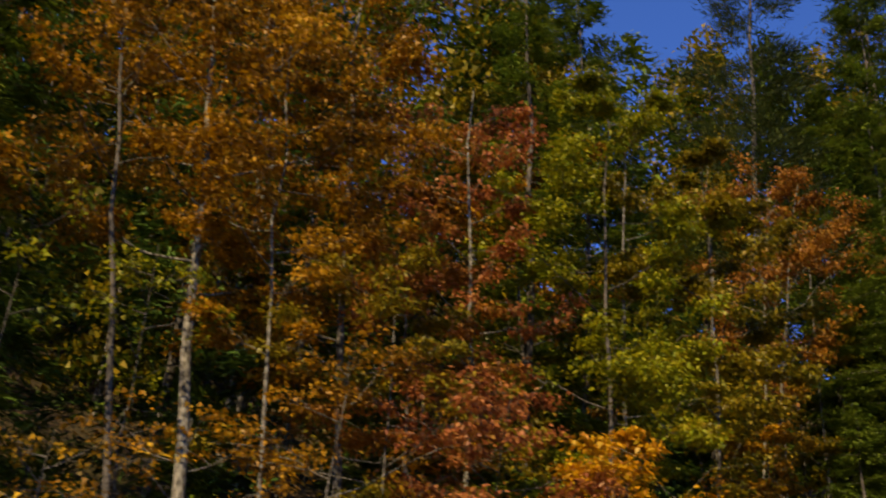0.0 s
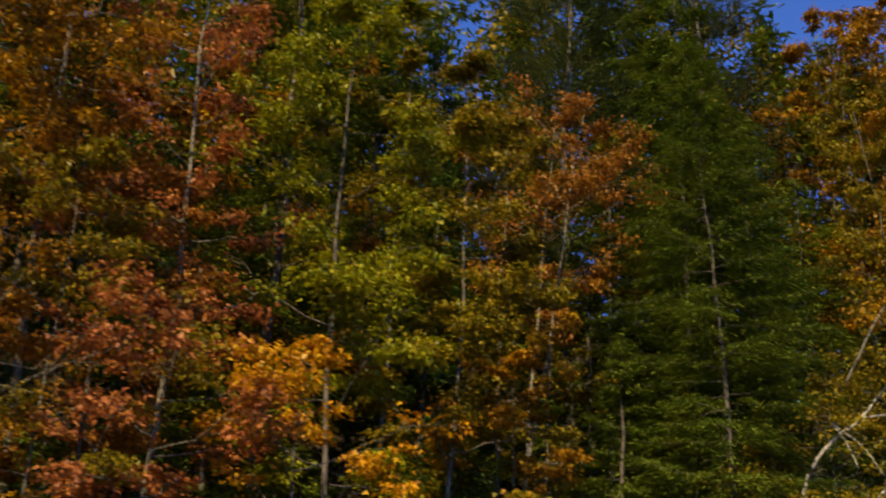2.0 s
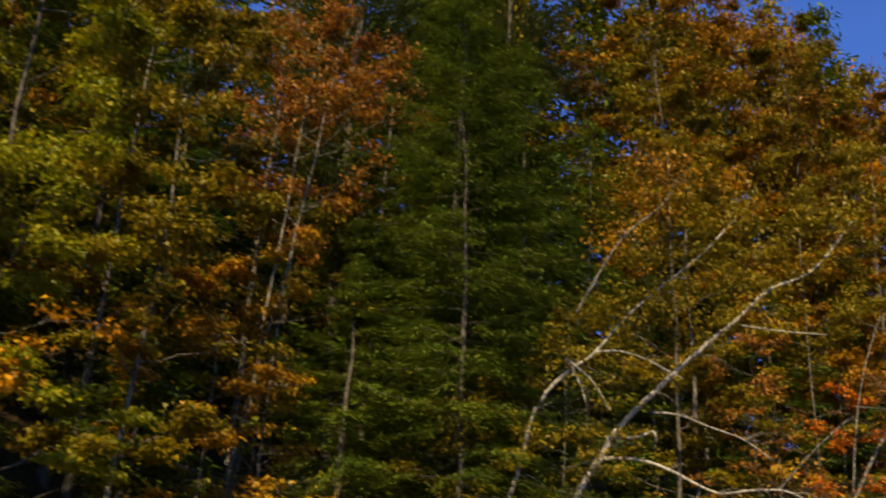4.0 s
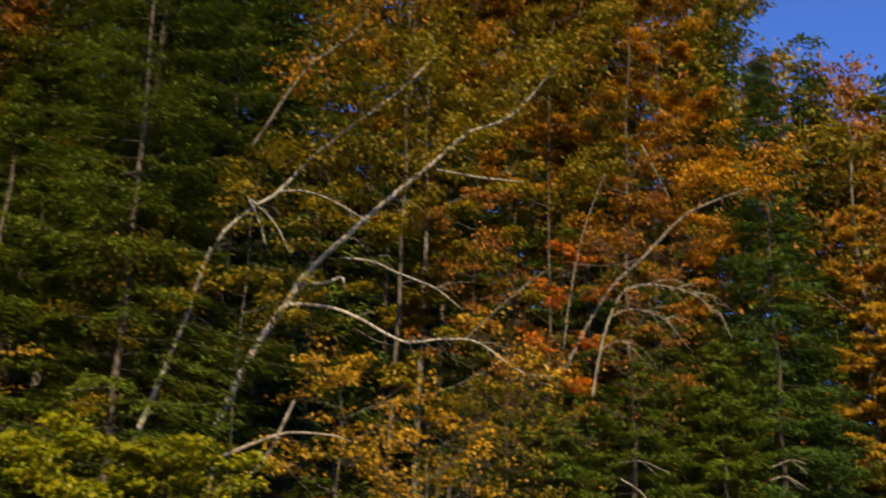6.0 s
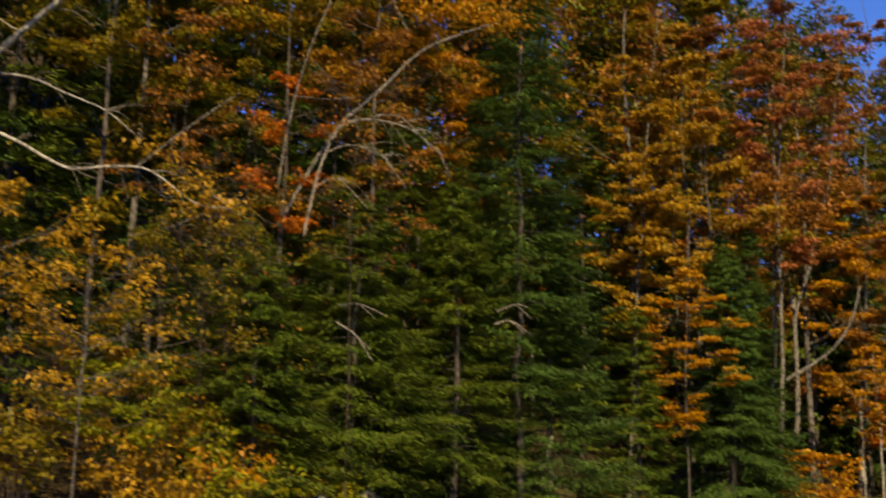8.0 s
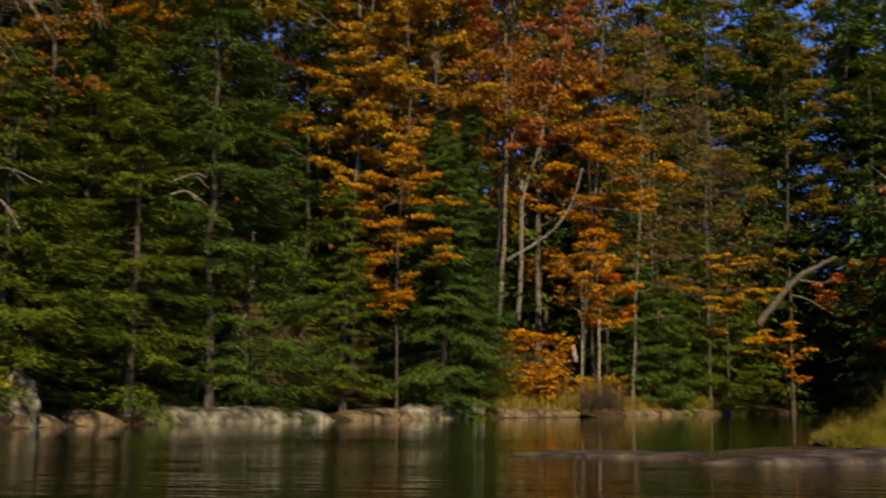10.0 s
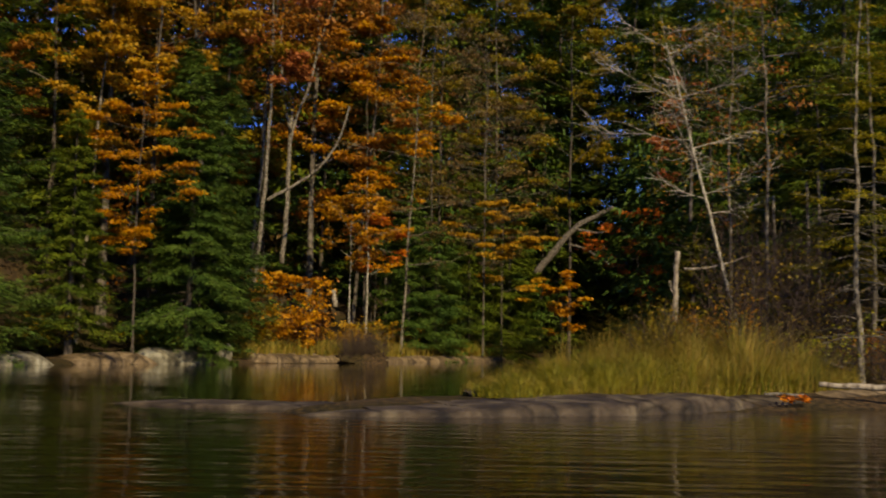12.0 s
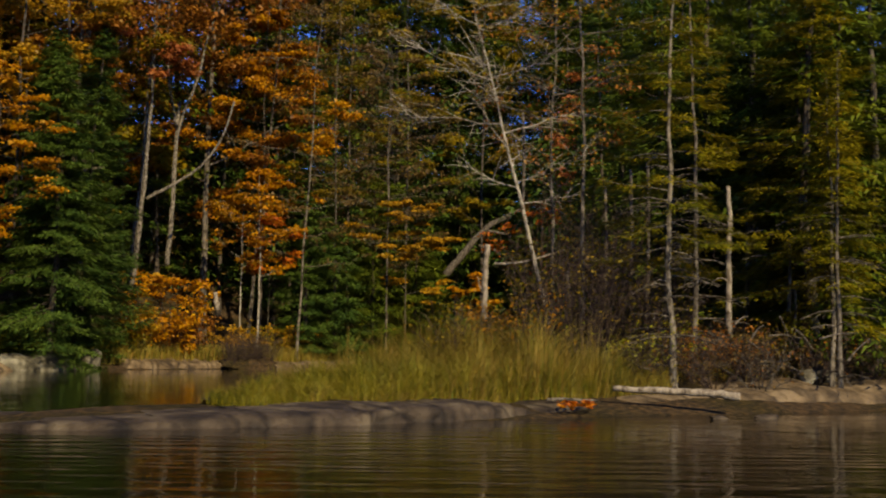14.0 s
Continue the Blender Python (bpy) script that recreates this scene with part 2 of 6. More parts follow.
class Geo:
    """Gathers tubes and leaves as arrays and makes one mesh of them."""

    def __init__(self):
        self.v, self.f, self.n, self.smooth = [], [], 0, []

    def add(self, v, f, smooth=False):
        self.v.append(np.asarray(v, float))
        self.f.append((np.asarray(f, int) + self.n, smooth))
        self.n += len(v)

    def tube(self, pts, radii, sides=6):
        pts, radii = np.asarray(pts, float), np.asarray(radii, float)
        k = len(pts)
        way = np.gradient(pts, axis=0)
        way /= np.linalg.norm(way, axis=1)[:, None] + 1e-9
        ref = np.where(np.abs(way[:, 2:3]) > 0.9, [[1.0, 0, 0]], [[0, 0, 1.0]])
        s = np.cross(way, ref)
        s /= np.linalg.norm(s, axis=1)[:, None] + 1e-9
        u = np.cross(s, way)
        a = np.arange(sides) * 2 * np.pi / sides
        ring = pts[:, None] + radii[:, None, None] * (np.cos(a)[None, :, None] * s[:, None] + np.sin(a)[None, :, None] * u[:, None])
        i, j = np.meshgrid(np.arange(k - 1), np.arange(sides), indexing="ij")
        jn = (j + 1) % sides
        q = np.stack([i * sides + j, i * sides + jn, (i + 1) * sides + jn, (i + 1) * sides + j], -1).reshape(-1, 4)
        self.add(ring.reshape(-1, 3), q, True)

    def leaves(self, c, along, normal, length, width, fold=0.18):
        """Pointed leaves, bent along the middle, one for each row."""
        c, along, normal = (np.asarray(x, float) for x in (c, along, normal))
        along = along / (np.linalg.norm(along, axis=1)[:, None] + 1e-9)
        side = np.cross(normal, along)
        side /= np.linalg.norm(side, axis=1)[:, None] + 1e-9
        up = np.cross(along, side)
        L, W = np.broadcast_to(length, len(c))[:, None] / 2, np.broadcast_to(width, len(c))[:, None] / 2
        v = np.stack([c - along * L, c + side * W + up * W * fold * 2 - along * L * 0.15, c + along * L, c - side * W + up * W * fold * 2 - along * L * 0.15], 1).reshape(-1, 3)
        o = np.arange(len(c))[:, None] * 4
        f = np.concatenate([o + [0, 2, 1], o + [0, 3, 2]], 1).reshape(-1, 3)
        self.add(v, f)

    def needles(self, c, along, normal, length, width):
        """Narrow pointed sprigs, one triangle for each row."""
        along = along / (np.linalg.norm(along, axis=1)[:, None] + 1e-9)
        side = np.cross(normal, along)
        side /= np.linalg.norm(side, axis=1)[:, None] + 1e-9
        L, W = np.broadcast_to(length, len(c))[:, None] / 2, np.broadcast_to(width, len(c))[:, None] / 2
        v = np.stack([c - along * L + side * W, c + along * L, c - along * L - side * W], 1).reshape(-1, 3)
        self.add(v, np.arange(len(c))[:, None] * 3 + [0, 2, 1])

    def mesh(self, name):
        me = bpy.data.meshes.new(name)
        v = np.concatenate(self.v)
        me.vertices.add(len(v))
        me.vertices.foreach_set("co", v.ravel())
        loops = np.concatenate([f.ravel() for f, _ in self.f])
        sizes = np.concatenate([np.full(len(f), f.shape[1]) for f, _ in self.f])
        me.loops.add(len(loops))
        me.loops.foreach_set("vertex_index", loops)
        me.polygons.add(len(sizes))
        me.polygons.foreach_set("loop_start", np.r_[0, np.cumsum(sizes)[:-1]])
        me.polygons.foreach_set("use_smooth", np.concatenate([np.full(len(f), s) for f, s in self.f]))
        me.update(calc_edges=True)
        return me


# ---- ground and water ----
FAR_SHORE = [(-90, -28), (-40, 2), (-18, 14.5), (0, 25.5), (13.6, 33.6), (17.3, 37.2), (21.5, 42.0), (26, 44.2), (33, 46.6), (42, 50.2), (50, 51.8), (57, 55.5), (68, 57.5), (78, 62)]
SPIT = [(78, 55), (62, 45), (48, 35), (38, 27.5), (33, 23), (28.5, 20.6), (25.6, 19.8), (24.2, 18.6), (24.9, 17.2), (27, 16.4), (31, 15.7), (33.3, 15.5), (35.7, 14.8), (39.5, 14.1), (52, 12), (75, 4), (120, -20)]
LAND = FAR_SHORE + SPIT + [(400, -60), (400, 500), (-400, 500), (-400, -120)]


def inland(x, y):
    """Metres from the waterline, positive on land."""
    x, y = np.asarray(x, float), np.asarray(y, float)
    best, inside = np.full(x.shape, 1e9), np.zeros(x.shape, bool)
    for (ax, ay), (bx, by) in zip(LAND, LAND[1:] + LAND[:1]):
        dx, dy = bx - ax, by - ay
        t = np.clip(((x - ax) * dx + (y - ay) * dy) / (dx * dx + dy * dy), 0, 1)
        best = np.minimum(best, np.hypot(x - ax - t * dx, y - ay - t * dy))
        cross = ((ay > y) != (by > y)) & (x < (bx - ax) * (y - ay) / (by - ay + 1e-12) + ax)
        inside ^= cross
    return np.where(inside, best, -best)


def ground(x, y):
    s = inland(x, y)
    x, y = np.asarray(x, float), np.asarray(y, float)
    far = np.clip((x - 16) / 22, 0, 1)
    spit = np.clip((30 + (x - 24) * 0.62 - y) / 8, 0, 1) * np.clip((x - 20) / 4, 0, 1)
    slope = 0.42 * (1 - far) + 0.16 * far
    hill = 0.25 * np.clip(s, 0, 0.6) / 0.6 + slope * np.clip(s - 1.5, 0, 8) + (0.85 - 0.25 * np.clip((x - 50) / 40, 0, 1)) * np.clip(s - 8, 0, 26) + 0.2 * np.clip(s - 38, 0, 60) + 0.6 * (1 - np.clip((x - 15) / 30, 0, 1)) * np.clip(s - 32, 0, 40)
    low = 0.16 * np.clip(s, 0, 1) + 0.09 * np.clip(s - 1, 0, 5) + 0.22 * np.clip(s - 3, 0, 6) * np.clip((x - 34) / 6, 0, 1) + 0.1 * np.clip(s - 9, 0, 30)
    z = np.where(s > 0, hill * (1 - spit) + low * spit, np.maximum(s * 0.35, -2.5))
    wob = 0.12 * np.sin(x * 1.3 + 0.7 * y) * np.sin(y * 1.1 - 0.4 * x) + 0.25 * np.sin(x * 0.37) * np.sin(y * 0.41 + 1)
    return z + wob * np.clip(s / 4, 0, 1)


def sheet(name, xs, ys, height, mat):
    X, Y = np.meshgrid(xs, ys)
    g = Geo()
    w = len(xs)
    i, j = np.meshgrid(np.arange(len(ys) - 1), np.arange(w - 1), indexing="ij")
    q = np.stack([i * w + j, i * w + j + 1, (i + 1) * w + j + 1, (i + 1) * w + j], -1).reshape(-1, 4)
    g.add(np.stack([X, Y, height(X, Y)], -1).reshape(-1, 3), q, True)
    return part(name, g.mesh(name), mat)


xs = np.r_[np.linspace(-1500, -60, 14), np.arange(-58, 92, 0.9), np.linspace(94, 1500, 16)]
ys = np.r_[np.linspace(-1500, -42, 14), np.arange(-40, 90, 0.9), np.linspace(92, 1500, 16)]
tagged(sheet("ground", xs, ys, ground, m_soil), "brown leaf-littered forest floor rising from the river bank", "ground", kind="structure")
wx = np.array([-1500.0, -200, -50, 0, 50, 100, 300, 1500])
tagged(sheet("water", wx, wx, lambda X, Y: X * 0, m_water), "dark brown river water with fine ripples", "water", kind="structure")

# ---- trees ----
def unit(v):
    return v / (np.linalg.norm(v, axis=-1, keepdims=True) + 1e-9)


def place(thing, x, y, turn=0.0, z=None):
    thing.matrix_world = pose(x, y, float(ground(x, y)) if z is None else z, 0, 0, turn)
    return thing


def leaf_spray(g, rng, centres, radius, count, size, flat=0.4, droop=0.25):
    """Leaves scattered in flat clumps round the given centres."""
    k = len(centres)
    idx = rng.integers(0, k, count)
    off = rng.normal(size=(count, 3)) * [0.55, 0.55, 0.55 * flat]
    rad = np.broadcast_to(radius, k)[idx][:, None]
    c = centres[idx] + off * rad
    along = unit(np.c_[off[:, :2] + rng.normal(size=(count, 2)) * 0.6, -droop - rng.random(count) * 0.7])
    normal = unit(np.c_[rng.normal(size=(count, 2)) * 0.55, np.ones(count)])
    L = size * rng.uniform(0.7, 1.3, count)
    g.needles(c, along, normal, L, L * rng.uniform(0.6, 0.9, count))


DENSE = 1.6


def broadleaf(name, label, x, y, height, trunk=0.14, crown_from=0.35, spread=3.0, leaf=GOLD, bark=BARK_GREY, leaves=6000, size=0.13, lean=(0.0, 0.0), limbs=14, seed=0, shape=0.9, up=0.6, stems=1, group="", category="tree", z=None, flat=0.3, clump=0.68):
    """A leafy tree: stem, limbs with side branches, and a crown of separate leaves in layered sprays."""
    rng = np.random.default_rng(seed + 11)
    thing = new(name)
    tagged(thing, label, category, group)
    crown, fine = Geo(), Geo()
    centres, radii = [], []
    for stem in range(stems):
        wood = Geo()
        k = 12
        t = np.linspace(0, 1, k)
        sway = np.outer(np.sin(t * 4.2), rng.normal(size=2) * 0.009 * height) + rng.normal(size=(k, 2)) * 0.0045 * height
        side = rng.normal(size=2) * (0.05 * height if stems > 1 else 0) * 1.0
        line = np.c_[np.outer(t, np.array(lean)) + sway * t[:, None] + np.outer(t, side) + (rng.normal(size=2) * 0.25 if stems > 1 else 0), t * height - 0.3]
        r = 0.75 * trunk * (1 - 0.86 * t ** 0.9) * (1 + 0.5 * np.exp(-t * 22))
        wood.tube(line, r, 8)
        part("trunk", wood.mesh("trunk"), bark, thing)
        for i in range(limbs):
            f = crown_from + (0.97 - crown_from) * ((i + rng.random()) / limbs)
            start = np.array([np.interp(f, t, line[:, a]) for a in range(3)])
            prof = math.sin(math.pi * min(1.0, 0.18 + 0.8 * (f - crown_from) / (1 - crown_from))) ** shape
            length = spread * prof * rng.uniform(0.6, 1.15)
            az = i * 2.4 + rng.uniform(-0.5, 0.5) + seed
            rise = up * rng.uniform(0.3, 1.3)
            s = np.linspace(0, 1, 6)[:, None]
            out = np.array([math.cos(az), math.sin(az), 0])
            limb = start + out * length * s + np.array([0, 0, 1]) * length * rise * s ** 1.3 + rng.normal(size=(6, 3)) * 0.05 * length * s
            r0 = max(0.015, 0.42 * float(np.interp(f, t, r)))
            boughs = Geo()
            boughs.tube(limb, r0 * (1 - 0.8 * s[:, 0]), 5)
            for _ in range(5):
                q = rng.uniform(0.3, 1.0)
                p0 = np.array([np.interp(q, s[:, 0], limb[:, a]) for a in range(3)])
                d = unit(out + rng.normal(size=3) * [0.8, 0.8, 0.35] + [0, 0, 0.15])
                ln = length * rng.uniform(0.2, 0.45) + 0.2
                tip = p0 + d * ln
                fine.tube([p0, (p0 + tip) / 2 + [0, 0, 0.05 * ln], tip], [r0 * 0.3 + 0.004, r0 * 0.2 + 0.003, 0.004], 3)
                centres += [tip, (p0 + 2 * tip) / 3]
                radii += [clump * (0.35 + 0.12 * length)] * 2
            for _ in range(14 if leaves < 1000 and limbs > 13 else 0):
                q = rng.uniform(0.15, 1.0)
                p0 = np.array([np.interp(q, s[:, 0], limb[:, a]) for a in range(3)])
                d = unit(out + rng.normal(size=3) * [0.9, 0.9, 0.4] + [0, 0, 0.25])
                tip = p0 + d * length * rng.uniform(0.2, 0.5)
                fine.tube([p0, (p0 + tip) / 2 + rng.normal(size=3) * 0.03 * length, tip], [0.007, 0.006, 0.003], 3)
            part("limb", boughs.mesh("limb"), bark, thing)
    part("twig", fine.mesh("twig"), bark, thing)["kind"] = "stuff"
    if leaves:
        centres, radii = np.array(centres), np.array(radii)
        keep = rng.random(len(centres)) > 0.18
        leaf_spray(crown, rng, centres[keep], radii[keep], int(leaves * DENSE * (1.2 if size > 0.155 else 1.5)), size * (1.0 if size > 0.155 else 0.9), flat)
        part("crown", crown.mesh("crown"), leaf, thing)
    return place(thing, x, y, 0, z)


def conifer(name, label, x, y, height, spread=2.5, base=0.08, needles=HEMLOCK, bark=BARK_DARK, boughs=110, per=55, size=0.30, droop=0.25, trunk=0.16, seed=0, power=0.8, group="", z=None, thin=0.30, dead=0, tuft=False, lean=(0.0, 0.0), inner=0.16):
    """An evergreen: straight stem and whorls of flat sprays that sag towards their tips."""
    rng = np.random.default_rng(seed + 77)
    thing = new(name)
    tagged(thing, label, "tree", group)
    stem, wood, crown, bare = Geo(), Geo(), Geo(), Geo()
    k = 14
    t = np.linspace(0, 1, k)
    line = np.c_[np.outer(t, lean) + (np.outer(np.sin(t * 4.2), rng.normal(size=2) * 0.010 * height) + rng.normal(size=(k, 2)) * 0.0022 * height) * np.minimum(1, t * 4)[:, None], t * height - 0.3]
    stem.tube(line, trunk * (1 - 0.93 * t) * (1 + 0.4 * np.exp(-t * 25)), 7)
    part("trunk", stem.mesh("trunk"), bark, thing)
    C, A, N, S, F = [], [], [], [], []
    gap = rng.uniform(0, 6.28, 3)
    for i in range(boughs):
        f = base + (1 - base) * ((i + rng.random()) / boughs) ** 1.0
        start = np.array([np.interp(f, t, line[:, a]) for a in range(3)])
        rest = (1 - f) / (1 - base)
        az = i * 2.39996 + rng.uniform(-0.4, 0.4)
        # boughs thin out and shorten in places, so that the crown opens into dark hollows
        full = 0.5 + 0.5 * math.sin(az * 2 + f * height * 0.9 + gap[0]) * math.sin(f * height * 1.7 + gap[1] + 1.5 * math.sin(az + gap[2]))
        if rng.random() > 0.45 + 0.75 * full and rest > 0.12:
            continue
        L = spread * max(0.05, min(1.0, rest * 1.15) ** power) * rng.uniform(0.72, 1.12) * (0.72 + 0.4 * full)
        out = np.array([math.cos(az), math.sin(az), 0.0])
        side = np.array([-out[1], out[0], 0.0])
        lift = 0.30 * (f - 0.35) + rng.normal() * 0.12
        s = np.linspace(0, 1, 4)
        sag = droop * rng.uniform(0.6, 1.5)
        limb = start + out * (L * s)[:, None] + np.outer(L * (lift * s - sag * s ** 2 + 0.16 * s ** 4), [0, 0, 1])
        wood.tube(limb, max(0.006, 0.012 * L / 2) * (1 - 0.85 * s) + 0.003, 3)
        m = max(26, int((8.6 if tuft else 8.8) * per * (L / spread) ** 0.9))
        rows = max(4, int(L / (0.9 * size) * 1.5))
        q = 1.0 - (1.0 - inner) * (np.arange(rows) + rng.random(rows)) / rows
        hand = np.where(np.arange(rows) % 2, 1.0, -1.0) * rng.uniform(0.75, 1.1, rows)
        reach = (thin * 1.35 * L * (1.02 - q) ** 0.7 + 0.45 * size) * rng.uniform(0.7, 1.2, rows)
        root = np.stack([np.interp(q, s, limb[:, a]) for a in range(3)], -1)
        sway = unit(out * 0.75 + side * hand[:, None] * 0.85 + rng.normal(size=(rows, 3)) * [0.12, 0.12, 0.10] + [0, 0, 0.12 if tuft else -0.10])
        pick = rng.choice(rows, m, p=reach / reach.sum())
        w = rng.random(m) ** 0.8
        puff = 0.34 * size * (1.5 if tuft else 1.0)
        d = rng.normal(size=(m, 3)) * [puff, puff, puff * (0.8 if tuft else 0.42)]
        c = root[pick] + sway[pick] * (reach[pick] * w)[:, None] + d
        c[:, 2] -= (0.0 if tuft else 0.30) * reach[pick] * w ** 2
        C.append(c)
        A.append(unit(sway[pick] + out * 0.35 + rng.normal(size=(m, 3)) * 0.34 + [0, 0, 0.3 if tuft else -0.25]))
        N.append(unit(np.c_[rng.normal(size=(m, 2)) * (0.9 if tuft else 0.55), np.ones(m)]))
        S.append(size * 0.66 * rng.uniform(0.6, 1.25, m))
        F.append(unit(out * 0.45 + d / puff * [0.22, 0.22, 0.5] + rng.normal(size=(m, 3)) * 0.22 + [0, 0, 0.7]))
    for i in range(dead):
        f = rng.uniform(0.05, max(base, 0.2) + 0.2)
        p0 = np.array([np.interp(f, t, line[:, a]) for a in range(3)])
        az = rng.uniform(0, 6.28)
        ln = spread * rng.uniform(0.3, 0.8)
        tip = p0 + [math.cos(az) * ln, math.sin(az) * ln, rng.uniform(-0.25, 0.1) * ln]
        bare.tube([p0, (p0 + tip) / 2 + [0, 0, 0.05], tip], [0.016, 0.012, 0.005], 4)
        for q in rng.uniform(0.3, 0.95, 4):
            a = p0 + (tip - p0) * q
            b = a + unit(tip - p0 + rng.normal(size=3) * [0.6, 0.6, 0.3] * ln - [0, 0, 0.15 * ln]) * rng.uniform(0.15, 0.4) * ln
            bare.tube([a, (a + b) / 2 + [0, 0, 0.02], b], [0.009, 0.007, 0.004], 3)
    part("bough", wood.mesh("bough"), bark, thing)["kind"] = "stuff"
    if dead:
        part("dead_bough", bare.mesh("dead_bough"), BARK_GREY, thing, "bare grey dead lower boughs")["kind"] = "stuff"
    C, A, N, S, F = (np.concatenate(part_list) for part_list in (C, A, N, S, F))
    crown.needles(C, A, N, S, S * (0.16 if tuft else 0.235))
    me = crown.mesh("crown")
    me.polygons.foreach_set("use_smooth", np.ones(len(me.polygons), bool))
    me.normals_split_custom_set_from_vertices(np.repeat(F, 3, axis=0))
    part("crown", me, needles, thing)
    return place(thing, x, y, 0, z)


def plot(thing, x, y, turn=0.0, scale=1.0):
    """Another tree of the same growth elsewhere."""
    return copy_thing(thing, pose(x, y, float(ground(x, y)), 0, 0, turn) @ Matrix.Scale(scale, 4))

# ---- the wooded bank, upstream ----
broadleaf("beech_tree", "grey-trunked beech with golden brown autumn leaves", -16.70, 19.31, 21.60, spread=4.2, leaf=GOLD, bark=BARK_BIRCH, trunk=0.26, leaves=6000, size=0.14, limbs=20, seed=1, crown_from=0.5, lean=(-1.8, -0.7))
broadleaf("beech_tree", "slim dark-stemmed beech with golden brown leaves", -17.17, 18.13, 19.00, spread=3.5, leaf=GOLD, bark=BARK_DARK, trunk=0.15, leaves=3200, size=0.14, limbs=14, seed=2, crown_from=0.63, lean=(-2.8, -1.3))
broadleaf("beech_tree", "slim grey beech with golden brown leaves", -15.22, 18.70, 17.70, spread=3.2, leaf=GOLD, bark=BARK_BIRCH, trunk=0.1, leaves=3200, size=0.13, limbs=14, seed=3, crown_from=0.55, lean=(-0.9, -0.3))
broadleaf("beech_tree", "tall beech with a broad golden orange crown", -14.24, 22.50, 23.45, spread=4.5, leaf=GOLD, bark=BARK_GREY, trunk=0.2, leaves=7500, size=0.14, limbs=22, seed=4, crown_from=0.4, lean=(-1.6, -0.5))
broadleaf("beech_tree", "tall beech with a golden crown behind others", -18.24, 27.19, 22.89, spread=4.5, leaf=GOLD, bark=BARK_GREY, trunk=0.2, leaves=8000, size=0.16, limbs=18, seed=5, crown_from=0.26, lean=(-1.6, -0.5))
broadleaf("beech_tree", "tall dark gold beech at the forest edge", -23.07, 20.79, 23.03, spread=4.5, leaf=GOLD, bark=BARK_DARK, trunk=0.2, leaves=3000, size=0.15, limbs=18, seed=6, crown_from=0.52, lean=(-2.2, -0.8))
broadleaf("young_maple", "young maple with sparse lime green leaves", -19.54, 15.32, 12.40, spread=1.2, leaf=LIME, bark=BARK_DARK, trunk=0.05, leaves=150, size=0.15, limbs=8, seed=7, crown_from=0.75)
broadleaf("young_maple", "young maple with lime green leaves among dark trunks", -18.01, 17.73, 11.59, spread=1.3, leaf=LIME, bark=BARK_DARK, trunk=0.05, leaves=260, size=0.13, limbs=7, seed=8, crown_from=0.75)
broadleaf("young_maple", "young maple with bright yellow leaves near the water", -18.24, 15.44, 7.37, spread=2.2, leaf=YELLOW, bark=BARK_GREY, trunk=0.05, leaves=180, size=0.13, limbs=9, seed=9, crown_from=0.59)
broadleaf("beech_sapling", "beech sapling with yellow and gold layered leaves", -16.17, 16.30, 7.95, spread=2.6, leaf=GOLD, bark=BARK_GREY, trunk=0.06, leaves=600, size=0.12, limbs=12, seed=10, flat=0.25, crown_from=0.47)
broadleaf("beech_sapling", "beech sapling with layered golden leaves", -14.13, 18.44, 10.17, spread=2.8, leaf=GOLD, bark=BARK_GREY, trunk=0.06, leaves=1500, size=0.12, limbs=14, seed=11, flat=0.25, crown_from=0.46)
broadleaf("beech_sapling", "beech sapling with gold and olive layered leaves", -13.44, 20.11, 12.83, spread=2.8, leaf=OLIVE, bark=BARK_GREY, trunk=0.06, leaves=2900, size=0.12, limbs=14, seed=12, flat=0.25, crown_from=0.42)
broadleaf("red_maple", "slender maple with rose red and russet leaves", -12.14, 23.00, 19.00, spread=2.2, leaf=ROSE, bark=BARK_BIRCH, trunk=0.15, leaves=3200, size=0.14, limbs=20, seed=13, shape=0.5, crown_from=0.35, lean=(-0.1, 0.0))
broadleaf("red_maple", "slender maple with russet leaves", -12.95, 22.21, 15.27, spread=2.0, leaf=RUST, bark=BARK_DARK, trunk=0.1, leaves=4500, size=0.13, limbs=16, seed=14, shape=0.5, crown_from=0.31, lean=(-0.8, -0.2))
broadleaf("red_maple", "low maple with amber and scarlet leaves over the bank", -11.15, 19.88, 9.95, spread=2.4, leaf=ROSE, bark=BARK_GREY, trunk=0.035, leaves=2300, size=0.13, limbs=12, seed=15, flat=0.3, crown_from=0.53)
broadleaf("red_maple", "low maple with amber leaves over the bank", -8.82, 20.93, 9.35, spread=2.2, leaf=AMBER, bark=BARK_GREY, trunk=0.05, leaves=1900, size=0.13, limbs=10, seed=16, flat=0.3, crown_from=0.56)
conifer("hemlock_tree", "tall dark hemlock behind the maples", -11.27, 28.39, 27.47, spread=3.2, base=0.3, needles=HEMLOCK, boughs=110, per=60, size=0.36, seed=17, trunk=0.2)
broadleaf("birch_tree", "birch with yellow-green leaves and a full crown", -8.37, 24.42, 20.46, spread=3.0, leaf=LIME, bark=BARK_DARK, trunk=0.13, leaves=14000, size=0.13, limbs=26, seed=18, shape=0.45, crown_from=0.12, lean=(-0.8, -0.2))
broadleaf("birch_tree", "birch with olive yellow leaves", -6.45, 27.29, 18.94, spread=3.0, leaf=OLIVE, bark=BARK_GREY, trunk=0.12, leaves=13000, size=0.13, limbs=24, seed=19, shape=0.5, crown_from=0.12, lean=(0.6, 0.0))
